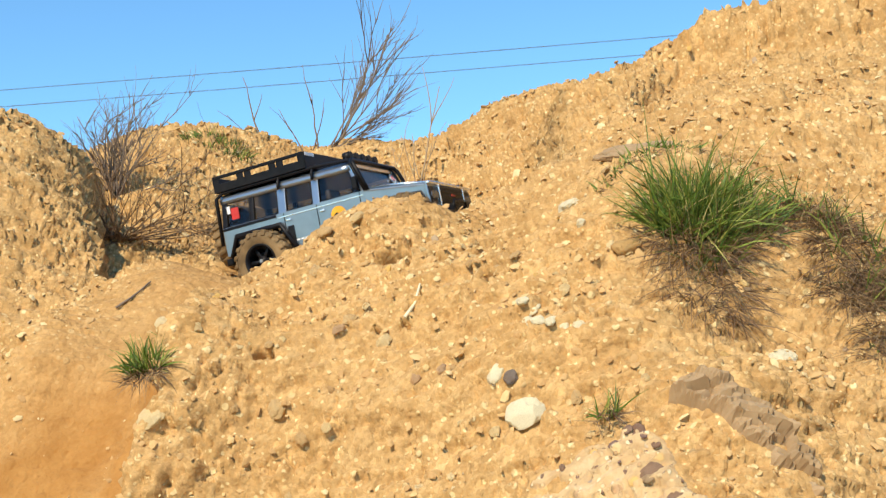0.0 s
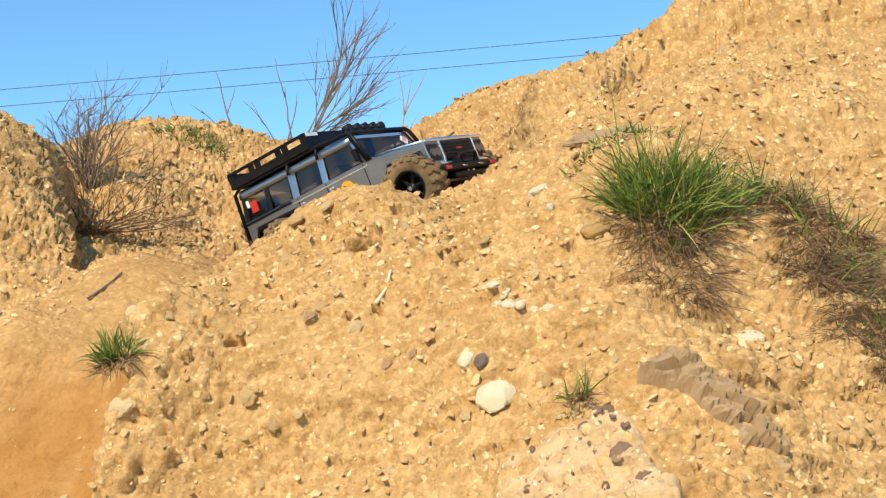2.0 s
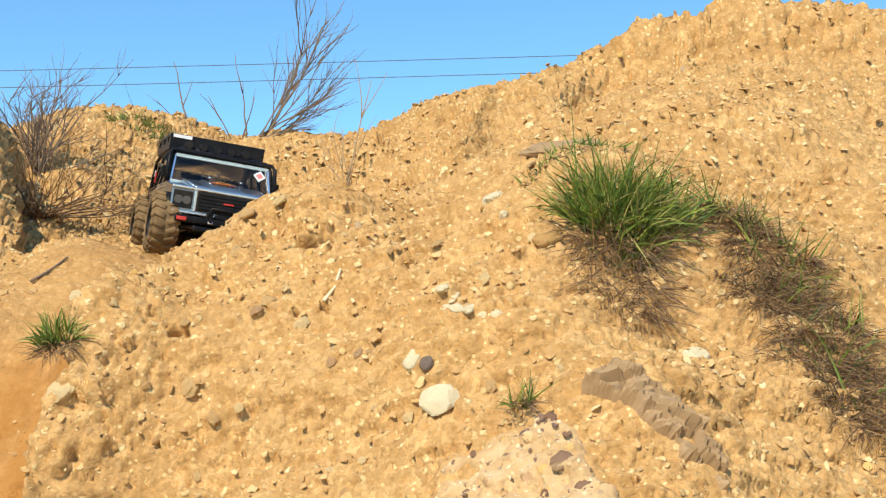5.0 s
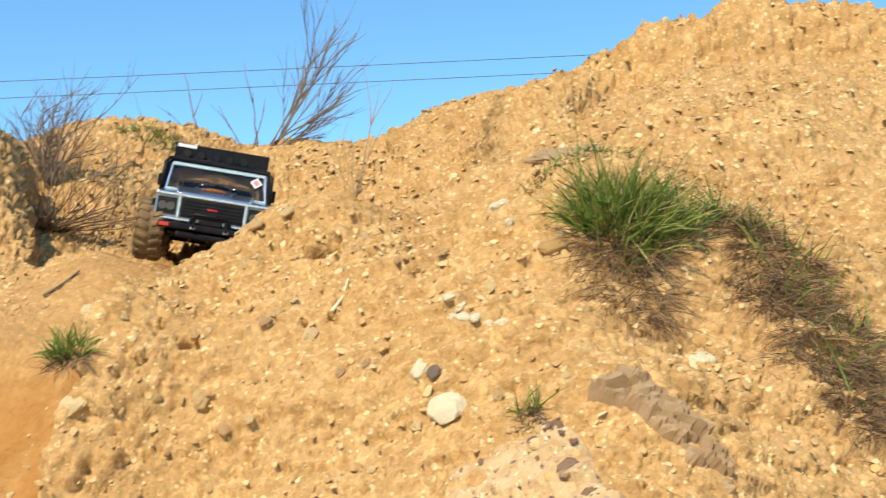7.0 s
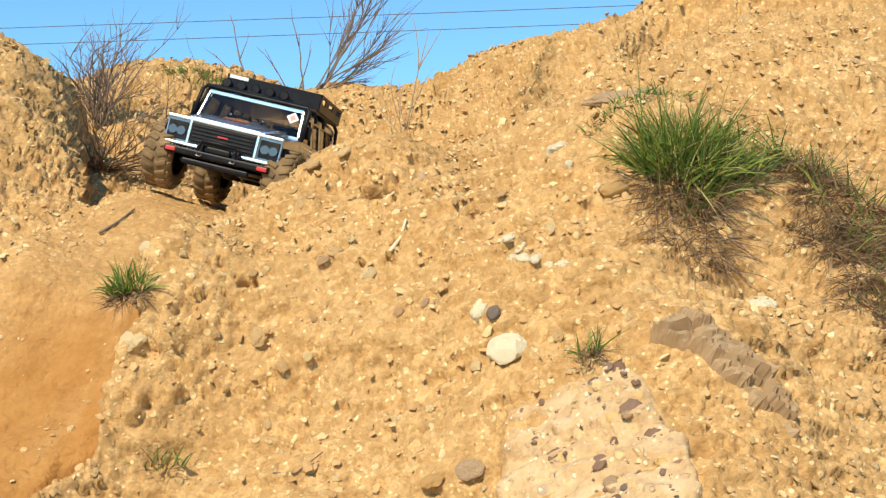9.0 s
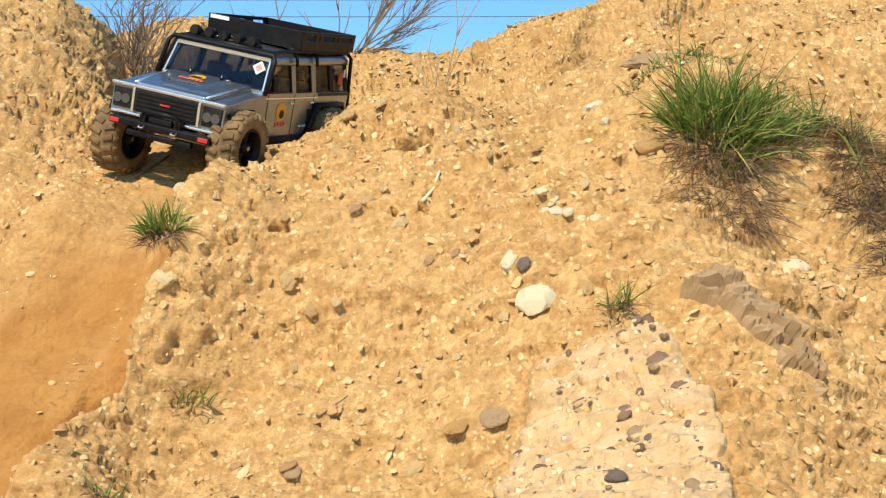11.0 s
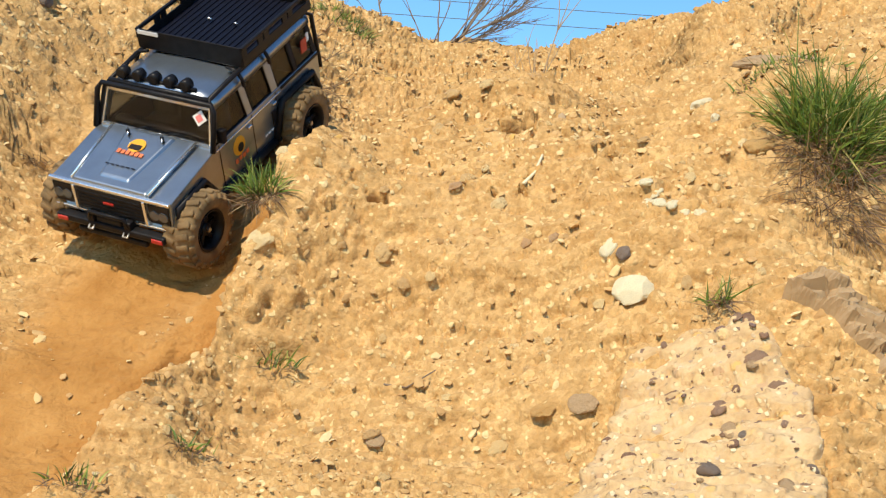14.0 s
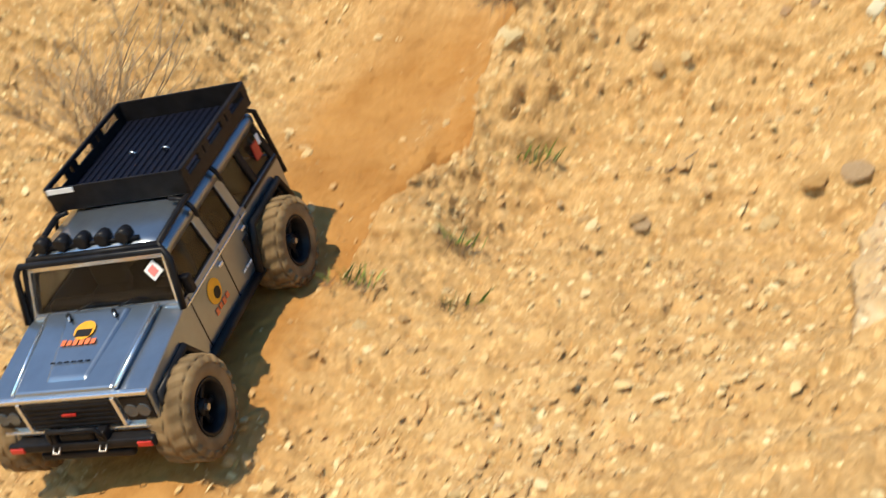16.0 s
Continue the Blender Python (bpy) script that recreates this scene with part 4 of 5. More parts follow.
def seat(x, y, size, sink=0.3, turn=0.0, lean=None):
    """The pose of a stone of that size pressed into the ground."""
    p, n = at_surface(x, y)
    q = n.to_track_quat("Z", "Y").to_matrix().to_4x4()
    s = size if isinstance(size, tuple) else (size, size, size)
    return Matrix.Translation(p + n * s[2] * (0.5 - sink) * 0.6) @ q @ Matrix.Rotation(turn, 4, "Z") @ Matrix.Diagonal((*s, 1))


def single(name, mat, label, x, y, size, seed, turn=0.0, sink=0.35, sharp=0.3, flat=0.7, category="stone", cuts=3, rough=0.35):
    ob = mesh_part(name, rock_mesh(name, seed, flat, rough, cuts, sharp), mat)
    ob.matrix_basis = seat(x, y, size, sink, turn)
    return tagged(ob, label, category)


single("white_stone", CREAM, "large cream-white stone set in the earth", 0.07, up(0.07, 1.212), (0.056, 0.042, 0.034), 3, 0.2, 0.3, 0.8)
single("dark_stone", DARK_STONE, "small dark grey stone beside a pale one", 0.056, up(0.056, 1.262), (0.020, 0.022, 0.014), 4, 0.6, 0.2, 0.5)
single("pale_stone", CREAM, "pale buff stone beside a dark one", 0.037, up(0.037, 1.269), (0.026, 0.034, 0.020), 5, 0.1, 0.25, 0.2)
single("flat_stone", PEBBLE, "flat buff stone at the edge of the track", -0.434, up(-0.434, 1.197), (0.042, 0.032, 0.020), 6, 0.4, 0.62, 0.5)
single("pale_stone", CREAM, "pale stone near the grey rock", 0.413, up(0.413, 1.273), (0.040, 0.034, 0.026), 7, 0.3, 0.25, 0.5)
single("white_chip", CREAM, "bright white stone chip on the mound", 0.167, up(0.167, 1.471), (0.016, 0.014, 0.020), 8, 0.0, 0.1, 0.6)
for k, (x, z) in enumerate([(0.076, 1.341), (0.091, 1.347), (0.081, 1.332), (0.095, 1.334), (0.11, 1.331), (0.127, 1.328), (0.145, 1.318)]):
    single("white_pebble", CREAM, "small white pebble in a cluster", x, up(x, z), (0.019, 0.014, 0.012), 20 + k, k, 0.35, 0.2)
for k, (x, z, w) in enumerate([(-0.164, 1.353, 0.026), (-0.117, 1.323, 0.028), (-0.268, 1.232, 0.030), (-0.074, 1.266, 0.020), (-0.433, 1.358, 0.026), (-0.076, 0.996, 0.028), (-0.164, 1.521, 0.026), (0.135, 1.228, 0.020)]):
    single("buff_stone", PEBBLE, "yellowish buff stone set in the earth", x, up(x, z), (w, w * 0.8, w * 0.6), 70 + k, k * 0.7, 0.4, 0.5)
single("pale_stone", CREAM, "cream stone at the head of the track", -0.475, 1.945, (0.026, 0.020, 0.018), 9, 0.3, 0.2, 0.3)
single("pale_stone", PEBBLE, "pale stone by the small hole", -0.215, 1.985, (0.030, 0.024, 0.022), 10, 0.3, 0.2, 0.3)
single("ochre_stone", RUST_STONE, "rusty ochre stone low on the slope", -0.026, up(-0.026, 1.057), (0.030, 0.024, 0.016), 11, 0.3, 0.5, 0.5)
single("brown_stone", GREY_ROCK, "dull brown square stone low on the slope", 0.024, up(0.024, 1.065), (0.036, 0.032, 0.018), 12, 0.3, 0.5, 0.8)
single("yellow_stone", RUST_STONE, "yellow stone under the grass tuft", 0.224, up(0.224, 1.432), (0.040, 0.026, 0.024), 13, 0.1, 0.25, 0.3)
single("dark_block", DARK_STONE, "dark grey stone block on the far slope", -0.984, 2.216, (0.035, 0.03, 0.03), 14, 0.4, 0.1, 0.9)
single("grey_stone", GREY_ROCK, "grey stone low on the slope", -0.227, up(-0.227, 0.989), (0.026, 0.034, 0.016), 16, 0.8, 0.5, 0.4)
single("flat_rock", GREY_ROCK, "flat brownish rock on the crest", 0.27, 1.99, (0.12, 0.06, 0.035), 17, 0.1, 0.3, 0.6)
single("pale_stone", CREAM, "pale stone on the crest by the grass", 0.165, 1.93, (0.040, 0.030, 0.026), 18, 0.1, 0.25, 0.5)
single("brown_stone", RUST_STONE, "rust-brown flat stone on the far slope", -0.914, 2.052, (0.036, 0.024, 0.016), 19, 0.1, 0.5, 0.3)


def outcrop(name, mat, label, depth_in, rise, seed, broken, round_off=True):
    """A rock that the bank holds: its worn face stands proud of the earth inside its outline, its body goes back into the bank."""
    keep = depth_in > -0.006
    u, v = GX[:, None] + 0 * depth_in, V
    rim = smooth((depth_in + value_noise(u * 30, v * 30, seed) * 0.006) / 0.010)
    plates = (ledges(u * 16 + value_noise(u * 20, v * 20, seed + 1) * 0.4, v * 26, seed + 2, 0.8) + 0.6 * ledges(u * 37, v * 60 + value_noise(u * 40, v * 40, seed + 6) * 0.4, seed + 7, 0.8)) * broken
    pits = value_noise(u * 55, v * 55, seed + 3) * broken * 0.25 + value_noise(u * 120, v * 120, seed + 4) * broken * 0.14
    seams = -broken * 0.9 * np.clip(1 - np.abs(value_noise(u * 7 + v * 5, v * 13, seed + 5)) * 12, 0, 1)
    h = -0.010 + rim * (0.010 + rise + plates + pits + seams)
    ids = np.full(depth_in.shape, -1)
    ids[keep] = np.arange(keep.sum())
    front = np.stack([SX + NX * h, SY + NY * h, SZ + NZ * h], -1)[keep]
    back = np.stack([SX - NX * 0.05, SY - NY * 0.05, SZ - NZ * 0.05], -1)[keep]
    q = np.stack([ids[:-1, :-1], ids[1:, :-1], ids[1:, 1:], ids[:-1, 1:]], -1).reshape(-1, 4)
    q = q[(q >= 0).all(1)]
    edges = np.concatenate([q[:, [k, (k + 1) % 4]] for k in range(4)])
    seen = set(map(tuple, edges.tolist()))
    walls = [(b, a, a + len(front), b + len(front)) for a, b in seen if (b, a) not in seen]
    me = bpy.data.meshes.new(name)
    me.from_pydata(np.concatenate([front, back]).tolist(), [], q.tolist() + (q[:, ::-1] + len(front)).tolist() + walls)
    return tagged(mesh_part(name, me, mat, None, smooth=round_off), label, "rock"), h


outcrop("grey_rock", GREY_ROCK, "large brownish grey rock half buried in the bank", GREY_IN, 0.022 * smooth((0.44 - GX[:, None]) / 0.16), 47, 0.011, False)
CLASTS = [(0.202, 1.563, 0.027, RED_PEBBLE), (0.212, 1.515, 0.030, RED_PEBBLE), (0.231, 1.482, 0.023, RED_PEBBLE), (0.169, 1.485, 0.020, RED_PEBBLE), (0.178, 1.452, 0.024, GREY_ROCK), (0.252, 1.446, 0.016, RED_PEBBLE), (0.19, 1.495, 0.010, RED_PEBBLE), (0.148, 1.386, 0.026, DARK_STONE), (0.102, 1.345, 0.020, RED_PEBBLE), (0.055, 1.522, 0.014, GREY_ROCK), (0.075, 1.47, 0.016, DARK_STONE), (0.06, 1.40, 0.017, GREY_ROCK), (0.225, 1.37, 0.018, GREY_ROCK), (0.12, 1.42, 0.014, RED_PEBBLE), (0.19, 1.33, 0.016, RED_PEBBLE)]
rock, ROCK_H = outcrop("conglomerate_rock", CONGLOM, "large pale conglomerate rock full of pebbles", PALE_IN, 0.010, 42, 0.009)


def set_in(name, mat, x, y, s, seed, parent, stand=0.10):
    """A pebble held in the rock's face, worn nearly flush."""
    i, j = spot(x, y)
    if PALE_IN[i, j] < 0.004:
        return None
    n = Vector((NX[i, j], NY[i, j], NZ[i, j]))
    c = Vector((SX[i, j], SY[i, j], SZ[i, j])) + n * ROCK_H[i, j]
    ob = mesh_part(name, ROUND[seed % len(ROUND)], mat, parent)
    ob.matrix_basis = Matrix.Translation(c + n * s * (stand - 0.22)) @ n.to_track_quat("Z", "Y").to_matrix().to_4x4() @ Matrix.Rotation(seed * 1.1, 4, "Z") @ Matrix.Diagonal((s, s * 1.25, s * 0.7, 1))
    return ob


ROUND = [rock_mesh("pebble", 300 + k, 0.7, 0.25, 2, 0.25) for k in range(8)]
for k, (x, y, s, mat) in enumerate(CLASTS):
    ob = set_in("pebble", mat, x, y, s, 60 + k, rock, 0.08)
    if ob and s > 0.018:
        tagged(ob, "smooth red-brown pebble")
rs = random.Random(31)
for k in range(270):
    x, y = rs.uniform(0.02, 0.285), rs.uniform(1.28, 1.64)
    mat = rs.choice((CREAM, PEBBLE, PEBBLE, PEBBLE, PEBBLE, RUST_STONE, GREY_ROCK, RED_PEBBLE))
    set_in("pebble", mat, x, y, 0.004 + 0.010 * rs.random() ** 2.5, 200 + k, rock, 0.03)

# ---- plants ----
def blade(bm, root, tip_way, length, width, droop, rs):
    """One grass blade: a narrow folded strip that bows under its weight."""
    d = Vector(tip_way).normalized()
    sidev = d.cross(Vector((rs.uniform(-1, 1), rs.uniform(-1, 1), 0.3))).normalized()
    prev = None
    p = Vector(root)
    for k in range(5):
        w = width * (1 - k / 4.2)
        row = (bm.verts.new(p - sidev * w), bm.verts.new(p + d.cross(sidev) * w * 0.4), bm.verts.new(p + sidev * w))
        if prev:
            bm.faces.new((prev[0], prev[1], row[1], row[0]))
            bm.faces.new((prev[1], prev[2], row[2], row[1]))
        prev = row
        p = p + d * length / 4
        d = (d + Vector((0, 0, -droop * (0.5 + k * 0.35)))).normalized()


def tuft(label, x, y, radius, n_green, n_dead, length, seed, up=(0, -0.15, 1.15), hang=0.0, name="grass_tuft"):
    rs = random.Random(seed)
    thing = tagged(new(name), label, "grass")
    p0, n0 = at_surface(x, y)
    p0 = p0 + n0 * (0.010 if radius < 0.04 else 0)
    thing.location = p0
    ex = Vector((1, 0, 0)) - n0 * n0.x
    ey = n0.cross(ex).normalized()
    for kind, count, mat in (("foliage", n_green, GRASS), ("dead_foliage", n_dead, STRAW)):
        if not count:
            continue
        bm = bmesh.new()
        for _ in range(count):
            a, r = rs.uniform(0, math.tau), radius * math.sqrt(rs.random())
            ox, oy = r * math.cos(a), r * math.sin(a) * 0.35
            p = at_surface(x + ox, y + oy)[0] if radius > 0.04 else p0 + ex * ox + ey * oy
            out = Vector((ox, oy, 0)) / max(radius, 1e-6)
            if kind == "foliage":
                way = Vector(up) + out * 0.85 + Vector((rs.gauss(0, 0.62), rs.gauss(0, 0.55), rs.gauss(0, 0.45)))
                blade(bm, p - p0, way, length * rs.uniform(0.4, 1.2), 0.0018 * rs.uniform(0.6, 1.4), rs.uniform(0.02, 0.55), rs)
            else:
                way = Vector((out.x * 0.9 + rs.gauss(0, 0.75), -0.45 + rs.gauss(0, 0.3), rs.gauss(0.15 - hang * 0.6, 0.5)))
                blade(bm, p - p0 - Vector((0, 0.01, hang * 0.02)), way, length * rs.uniform(0.35, 0.95), 0.0008 * rs.uniform(0.6, 1.3), rs.uniform(0.05, 0.40), rs)
        part(kind, bm, mat, thing)
    return thing


tuft("large green grass tuft with dead brown blades hanging below", 0.322, 1.772, 0.058, 640, 460, 0.106, 1, hang=0.6)
tuft("tall loose green blades of the large tuft", 0.315, 1.775, 0.055, 90, 0, 0.150, 40)
tuft("smaller green grass at the tuft's edge", 0.385, 1.795, 0.05, 260, 200, 0.080, 2, hang=0.4)
tuft("dead brown hanging grass under the green tuft", 0.318, 1.740, 0.060, 0, 380, 0.095, 3, hang=0.9, name="dead_grass")
for k, (x, y, r) in enumerate([(0.50, 1.83, 0.05), (0.55, 1.80, 0.07), (0.60, 1.77, 0.07), (0.58, 1.72, 0.06), (0.65, 1.72, 0.07), (0.53, 1.765, 0.05), (0.62, 1.68, 0.06)]):
    tuft("dry brown grass matted on the slope", x, y, r, 40 if k < 3 else 15, 520, 0.078, 10 + k, hang=0.5, name="dead_grass")
tuft("low green and dry grass along the crest", 0.245, 1.885, 0.05, 60, 120, 0.020, 20, hang=0.2)
tuft("low green and dry grass along the crest", 0.315, 1.91, 0.05, 50, 100, 0.022, 21, hang=0.2)
tuft("small green tuft on the lip of the track", -0.446, up(-0.446, 1.288), 0.034, 200, 150, 0.046, 22, hang=0.5)
tuft("sparse green sprigs on the lip of the track", -0.428, 1.975, 0.035, 190, 70, 0.040, 23)
tuft("mossy green grass patch on the far crest", -0.62, 3.22, 0.09, 260, 120, 0.035, 24)
tuft("sprig of grass by the conglomerate rock", 0.172, up(0.172, 1.205), 0.018, 26, 40, 0.045, 25)
tuft("few thin green sprigs low on the slope", -0.383, up(-0.383, 1.054), 0.03, 22, 30, 0.035, 26)
tuft("few thin green sprigs low on the slope", -0.448, up(-0.448, 0.938), 0.03, 16, 36, 0.032, 27)
tuft("few thin green sprigs low on the slope", -0.56, 1.52, 0.035, 22, 40, 0.030, 28)
tuft("few thin green sprigs beside the track", -0.42, 1.50, 0.03, 12, 36, 0.030, 29)
tuft("dry wisps of grass on the plateau", -0.05, 2.35, 0.06, 40, 90, 0.05, 30)
tuft("dry wisps of grass on the far slope", -0.88, 2.08, 0.03, 0, 50, 0.045, 31, name="dead_grass")


def branchy(bm, p, d, length, r, depth, rs, spread=0.5, kids=3):
    """One bent, tapering shoot; returns where its side shoots start."""
    pts, q, w = [Vector(p)], Vector(p), Vector(d).normalized()
    n = 6
    for _ in range(n):
        w = (w + Vector((rs.gauss(0, 0.11), rs.gauss(0, 0.11), rs.gauss(0.01, 0.07)))).normalized()
        q = q + w * length / n
        pts.append(q.copy())
    tube(bm, pts, r, r * 0.35, 5)
    shoots = []
    for _ in range(kids if depth else 0):
        k = rs.randint(1, n - 1)
        side = Vector((rs.gauss(0, 1), rs.gauss(0, 1) * 0.7, rs.gauss(0.2, 0.5))).normalized()
        nd = ((pts[k] - pts[k - 1]).normalized() + side * spread).normalized()
        shoots.append((pts[k], nd, length * rs.uniform(0.4, 0.7), r * 0.6))
    return shoots


def shrub(name, label, x, y, stems, mat, seed, depth=2, spread=0.5, kids=3, category="shrub"):
    """Bare stems from one root; each stem (way, length, radius) is a part, and so is each of its twigs."""
    rs = random.Random(seed)
    p0, _ = at_surface(x, y)
    thing = tagged(new(name), label, category)
    thing.location = p0 - Vector((0, 0, 0.01))
    for way, length, r in stems:
        bm = bmesh.new()
        shoots = branchy(bm, Vector((rs.uniform(-0.02, 0.02), rs.uniform(-0.02, 0.02), 0)), way, length, r, depth, rs, spread, kids)
        stem = part("stem", bm, mat, thing, smooth=True)
        for p, d, l, w in shoots:
            bm = bmesh.new()
            for shoot in branchy(bm, p, d, l, w, depth - 1, rs, spread, kids):
                branchy(bm, *shoot, 0, rs)
            part("twig", bm, mat, stem, smooth=True)
    return thing


shrub("bare_sapling", "bare leafless grey sapling leaning on the crest", -0.36, 3.40, [((0.80, 0, 1), 0.36, 0.0036), ((0.66, 0, 1), 0.32, 0.0030), ((1.0, 0.05, 0.8), 0.27, 0.0028), ((1.0, 0, 0.5), 0.22, 0.0026), ((0.3, 0, 1), 0.17, 0.0020), ((1.0, -0.1, 0.25), 0.18, 0.0022), ((0.72, 0.1, 1), 0.31, 0.0024), ((0.8, 0, 0.7), 0.22, 0.0022)], TWIG, 5, 2, 0.28, 5)
shrub("bare_shrub", "thin upright bare stems on the crest", -0.40, 3.42, [((0.02, 0, 1), 0.18, 0.0032), ((-0.2, 0, 1), 0.16, 0.0024), ((0.1, 0, 1), 0.14, 0.0024)], TWIG, 6, 1, 0.3, 1)
shrub("bare_shrub", "bent bare twig on the crest", -0.53, 3.42, [((-0.30, 0, 1), 0.19, 0.0030), ((-0.5, 0, 0.4), 0.12, 0.0018)], TWIG, 7, 1, 0.6, 1)
shrub("dry_stalks", "tall dry stalks on the plateau behind the car", -0.10, 3.05, [((0.10, 0, 1), 0.30, 0.0028), ((-0.12, 0, 1), 0.16, 0.002), ((0.3, 0, 1), 0.14, 0.002), ((-0.4, 0, 1), 0.13, 0.002)], TAN_TWIG, 8, 1, 0.4, 3)
shrub("dry_stalks", "pale dry stalks on the plateau", -0.25, 2.72, [((0.05, 0, 1), 0.14, 0.002), ((0.2, 0, 1), 0.12, 0.002), ((-0.15, 0, 1), 0.11, 0.002), ((-0.3, 0, 1), 0.09, 0.0016)], TAN_TWIG, 12, 1, 0.5, 3)
rs = random.Random(9)
shrub("thorn_bush", "tangled bare brown bush on the crest", -0.80, 2.92, [((rs.gauss(0, 0.6), rs.gauss(0, 0.3), 1), rs.uniform(0.13, 0.26), 0.0022) for _ in range(26)], TWIG, 9, 2, 0.8, 3)
shrub("thorn_bush", "brown twiggy bush hanging down the slope", -0.70, 2.60, [((rs.gauss(0.15, 0.5), -0.3 + rs.gauss(0, 0.3), rs.gauss(0.3, 0.5)), rs.uniform(0.10, 0.20), 0.0018) for _ in range(34)], STRAW, 10, 2, 0.8, 3)
shrub("thorn_bush", "dense grey-brown dry bush beside the track", -1.02, 1.73, [((rs.gauss(0.1, 0.6), -0.2 + rs.gauss(0, 0.4), rs.gauss(0.8, 0.4)), rs.uniform(0.12, 0.24), 0.0020) for _ in range(26)], TAN_TWIG, 11, 2, 0.8, 3)
shrub("thorn_bush", "dry bush low beside the track", -0.93, 1.50, [((rs.gauss(0.1, 0.6), -0.2 + rs.gauss(0, 0.4), rs.gauss(0.7, 0.4)), rs.uniform(0.08, 0.16), 0.0018) for _ in range(14)], TAN_TWIG, 13, 2, 0.8, 3)


def stick(name, label, places, r, mat, lift=0.004):
    bm = bmesh.new()
    pts = [at_surface(x, y)[0] + at_surface(x, y)[1] * lift for x, y in places]
    tube(bm, pts, r, r * 0.6, 6)
    return tagged(part(name, bm, mat, None, smooth=True), label, "twig")


stick("twig", "grey twig lying at the head of the track", [(-0.568, 2.08), (-0.553, 2.098), (-0.544, 2.118), (-0.527, 2.14)], 0.0024, TWIG)
stick("bleached_stick", "short bleached white stick on the mound", [(x, up(x, z)) for x, z in ((-0.086, 1.347), (-0.077, 1.365), (-0.072, 1.373), (-0.064, 1.395))], 0.0030, CREAM, 0.004)
stick("twig", "thin twig lying low on the slope", [(x, up(x, z)) for x, z in ((-0.23, 1.050), (-0.20, 1.055), (-0.165, 1.066))], 0.0014, TWIG)


# ---- far power lines ----
def power_line(a, b, sag):
    bm = bmesh.new()
    a, b = Vector(a), Vector(b)
    d = (b - a) / (b.x - a.x)
    ends = (a + d * (-45 - a.x), a + d * (40 - a.x))
    tube(bm, [ends[0].lerp(ends[1], k / 24) - Vector((0, 0, sag * 4 * (k / 24) * (1 - k / 24))) for k in range(25)], 0.017, None, 6)
    return tagged(part("power_line", bm, CABLE), "thin dark overhead power cable against the sky", "cable", "overhead cables", "structure")


power_line((-21.3, 60, 17.26), (8.88, 60, 18.46), 0.15)
power_line((-14.8, 60, 16.7), (6.96, 60, 17.57), 0.15)

# ---- loose stones of the bank ----
def held(x, y):
    """How far packed track or rock keeps loose stones away from a place."""
    i, j = spot(x, y)
    return max(TRACKED[i, j], 1.0 if max(GREY_IN[i, j], PALE_IN[i, j]) > -0.004 else 0.0)


STONES = [rock_mesh("stone", 100 + k, 0.55 + 0.05 * (k % 4), 0.55, 1, 0.8) for k in range(9)]
rs = random.Random(77)
for k in range(290):
    x, y = rs.uniform(-0.55, 0.60), rs.uniform(1.42, 2.05)
    if held(x, y) > 0.4:
        continue
    s = 0.008 + 0.016 * rs.random() ** 2.4
    ob = mesh_part("stone", STONES[k % 9], PEBBLE, ground)
    ob.matrix_basis = seat(x, y, (s * rs.uniform(0.9, 1.6), s, s * rs.uniform(0.6, 0.9)), rs.uniform(0.35, 0.65), rs.uniform(0, 6.3))


def gravel():
    """All the smaller stones and crumbs of earth, joined."""
    r = np.random.RandomState(5)
    src = []
    for me in STONES:
        v = np.empty(len(me.vertices) * 3)
        me.vertices.foreach_get("co", v)
        f = np.empty(len(me.polygons) * 3, int)
        me.polygons.foreach_get("vertices", f)
        src.append((v.reshape(-1, 3), f.reshape(-1, 3)))
    verts, faces, base = [], [], 0
    n = 66000
    xs, ys = r.uniform(-1.4, 1.3, n), 1.15 + 2.5 * r.rand(n) ** 1.55
    drift = np.clip(0.62 + value_noise(xs * 7, (ys + base_height(xs, ys)) * 7, 51) * 0.75, 0.15, 1)
    keep = [a < b * (1.0 - held(x, y) * 0.95) for a, b, x, y in zip(r.rand(n), drift, xs, ys)]
    for x, y in zip(xs[keep], ys[keep]):
        p, nn = at_surface(x, y)
        v, f = src[r.randint(9)]
        s = (0.0030 + 0.0125 * r.rand() ** 3.2) * (1 + 0.35 * max(0, y - 2))
        lean = Vector((r.normal() * 0.5, r.normal() * 0.3 - 0.15, r.normal() * 0.55 + 0.15))
        q = np.array((nn + lean).to_track_quat("Z", "Y").to_matrix() @ Matrix.Rotation(r.uniform(0, 6.3), 3, "Z"))
        w = (v * np.array([s * r.uniform(0.9, 1.7), s, s * r.uniform(0.35, 0.75)])) @ q.T
        verts.append(w + np.array(p) + np.array(nn) * s * r.uniform(-0.03, 0.25))
        faces.append(f + base)
        base += len(v)
    me = bpy.data.meshes.new("gravel")
    me.from_pydata(np.concatenate(verts).tolist(), [], np.concatenate(faces).tolist())
    return tagged(mesh_part("gravel", me, GRAVEL, None), "scattered pale gravel and crumbs of dry earth", "gravel", kind="stuff")


gravel()


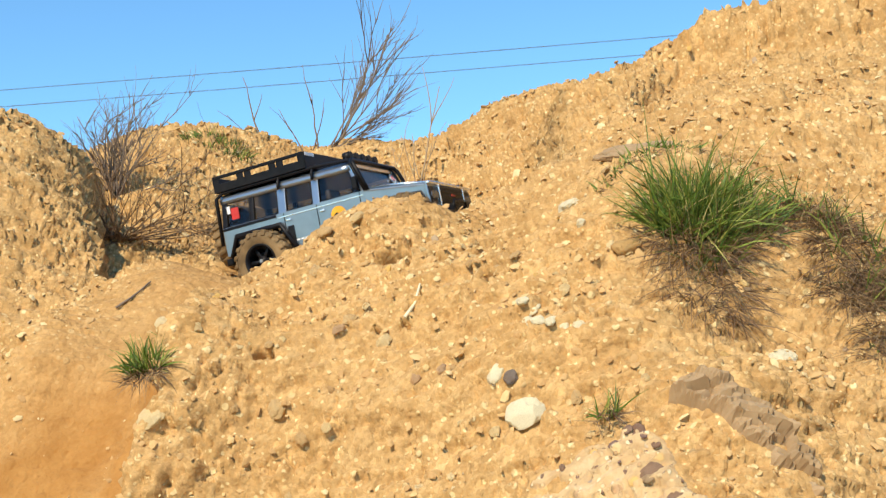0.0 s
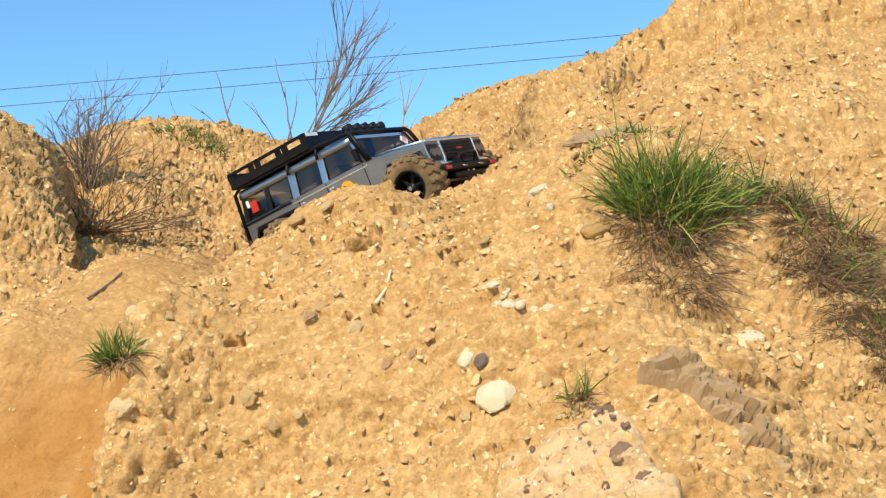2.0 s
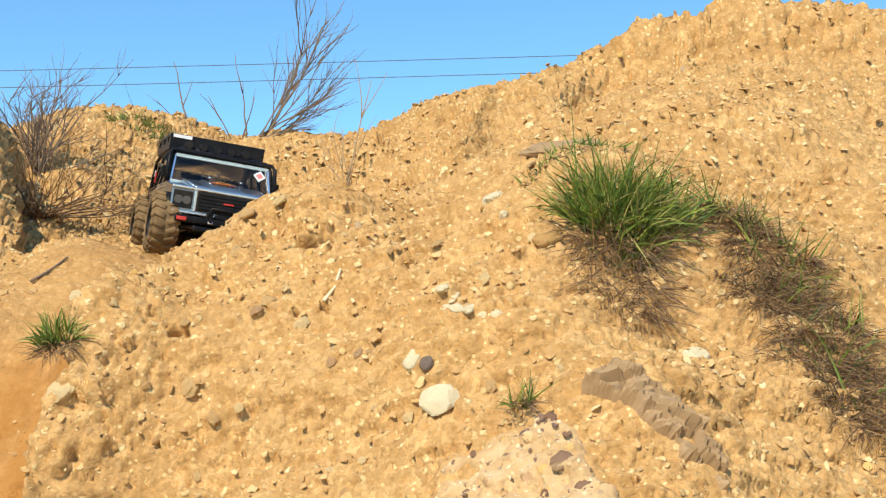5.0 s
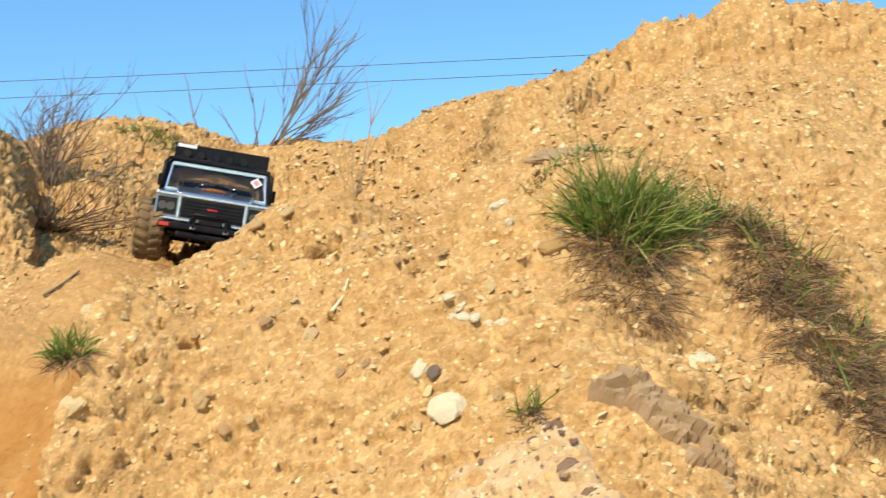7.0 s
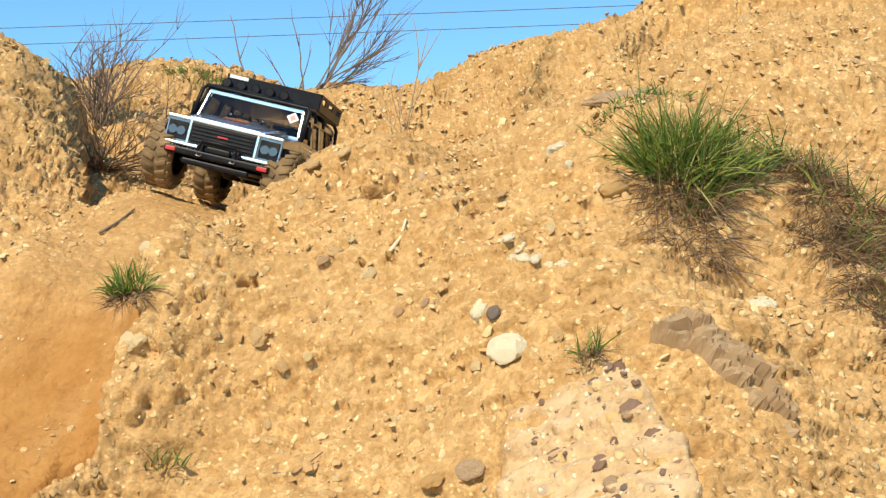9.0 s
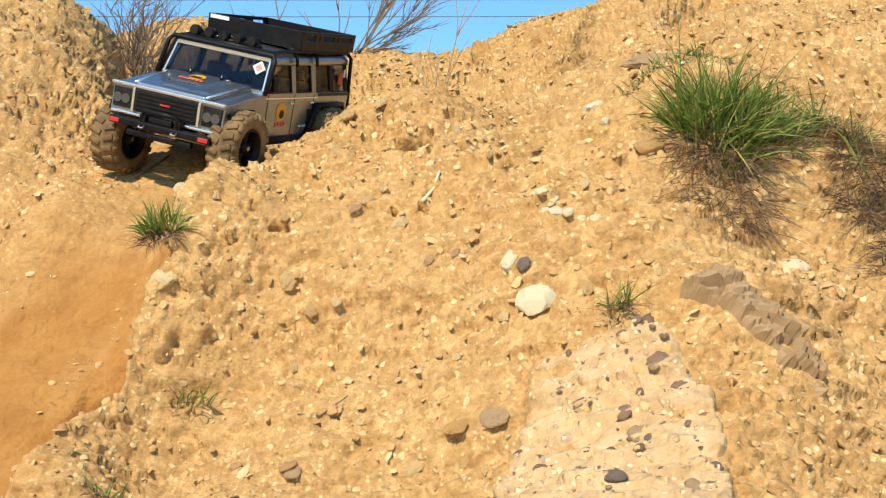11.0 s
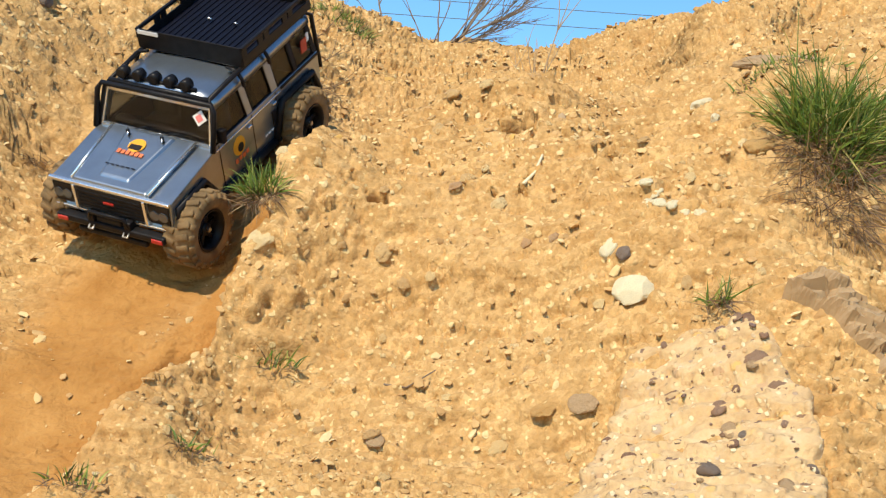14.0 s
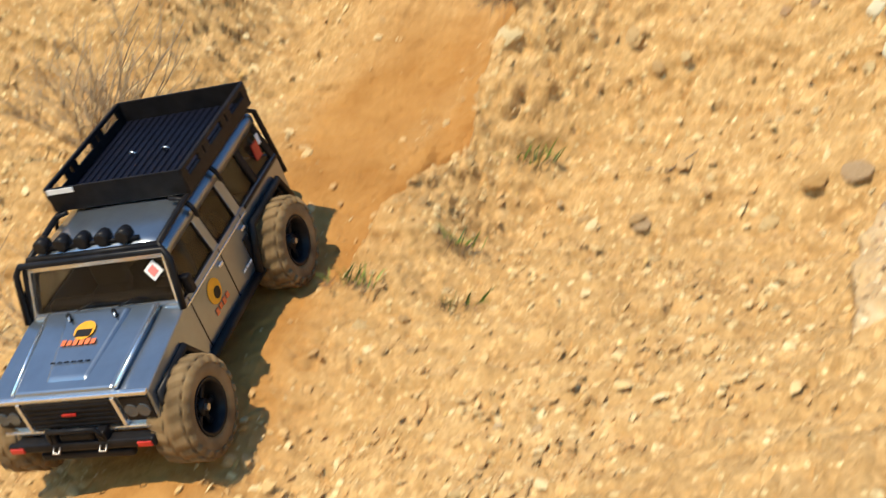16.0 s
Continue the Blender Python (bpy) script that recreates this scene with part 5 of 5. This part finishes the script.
def motions():
    """The car's drive over the crest and down the track, and the roll of its wheels."""
    rows = [
        (0, pose(-0.1867, 2.4369, 1.4696, 4.32, -8.68, -21.39)),
        (0.5, pose(-0.2222, 2.4100, 1.4565, 4.44, -1.52, -24.01)),
        (1, pose(-0.1135, 2.4432, 1.5043, 7.07, -14.23, -28.82)),
        (1.5, pose(-0.0835, 2.4029, 1.5060, 10.42, -14.42, -31.64)),
        (2, pose(-0.0786, 2.3975, 1.5031, 11.82, -15.26, -33.56)),
        (2.5, pose(-0.2603, 2.4188, 1.4621, 5.86, -1.23, -50.10)),
        (3, pose(-0.2349, 2.4088, 1.4664, 8.43, -2.34, -49.51)),
        (3.5, pose(-0.1924, 2.4041, 1.4788, 14.12, -5.69, -46.72)),
        (4, pose(-0.1920, 2.3748, 1.4700, 13.47, -5.74, -48.11)),
        (4.5, pose(-0.3571, 2.5401, 1.4776, -1.61, 6.97, -61.53)),
        (6.8, pose(-0.3770, 2.4651, 1.4838, -10.70, 4.64, -84.31)),
        (7, pose(-0.3865, 2.5403, 1.4887, -8.35, 5.43, -81.27)),
        (7.5, pose(-0.3870, 2.5222, 1.4892, -10.01, 4.09, -81.26)),
        (8, pose(-0.3854, 2.4956, 1.4859, -9.83, 3.09, -84.00)),
        (8.5, pose(-0.3949, 2.4347, 1.4798, -12.36, 2.42, -88.86)),
        (9, pose(-0.3930, 2.3824, 1.4747, -13.99, 2.15, -96.09)),
        (11.5, pose(-0.4523, 2.1721, 1.4352, -12.66, 13.94, -111.10)),
        (12, pose(-0.4524, 2.1573, 1.4324, -11.82, 14.15, -111.09)),
        (12.5, pose(-0.4678, 2.1198, 1.4209, -11.27, 16.21, -114.03)),
        (13, pose(-0.4932, 2.0556, 1.3918, -10.81, 20.60, -115.76)),
        (13.5, pose(-0.5464, 2.0202, 1.3404, -13.28, 34.34, -116.42)),
        (14, pose(-0.5925, 2.0104, 1.3064, -10.33, 42.47, -113.39)),
        (14.5, pose(-0.6275, 1.9364, 1.2335, -9.30, 43.05, -110.89)),
        (15, pose(-0.6727, 1.8363, 1.1230, -5.37, 35.50, -104.63)),
        (15.5, pose(-0.7082, 1.7453, 1.0238, -6.15, 31.74, -102.62)),
        (16, pose(-0.7533, 1.4643, 0.7820, 12.54, 33.11, -89.32)),
    ]
    walk(car, rows)
    # the roll follows the way driven along the car's own heading
    steps, turned, last = [], 0.0, None
    for (t0, a), (t1, b) in zip(rows, rows[1:]):
        n = max(1, round((t1 - t0) / 0.1))
        way = (b.translation - a.translation).dot((a.to_3x3() @ Vector((1, 0, 0)) + b.to_3x3() @ Vector((1, 0, 0))).normalized())
        for k in range(n):
            steps.append((t0 + (t1 - t0) * k / n, turned + way / WHEEL_R * k / n))
        turned += way / WHEEL_R
    steps.append((16.0, turned))
    for w, (x, y, z) in zip(wheels, WHEELS):
        drop = -0.026 if x > 0 and y < 0 else (0.004 if x > 0 else 0.0)
        hang = lambda t: drop * max(0.0, min(1.0, (t - 9.5) / 1.5, (13.8 - t) / 0.8))
        walk(w, [(t, pose(x, y, z + hang(t), 0, math.degrees(a), 0)) for t, a in steps])


motions()
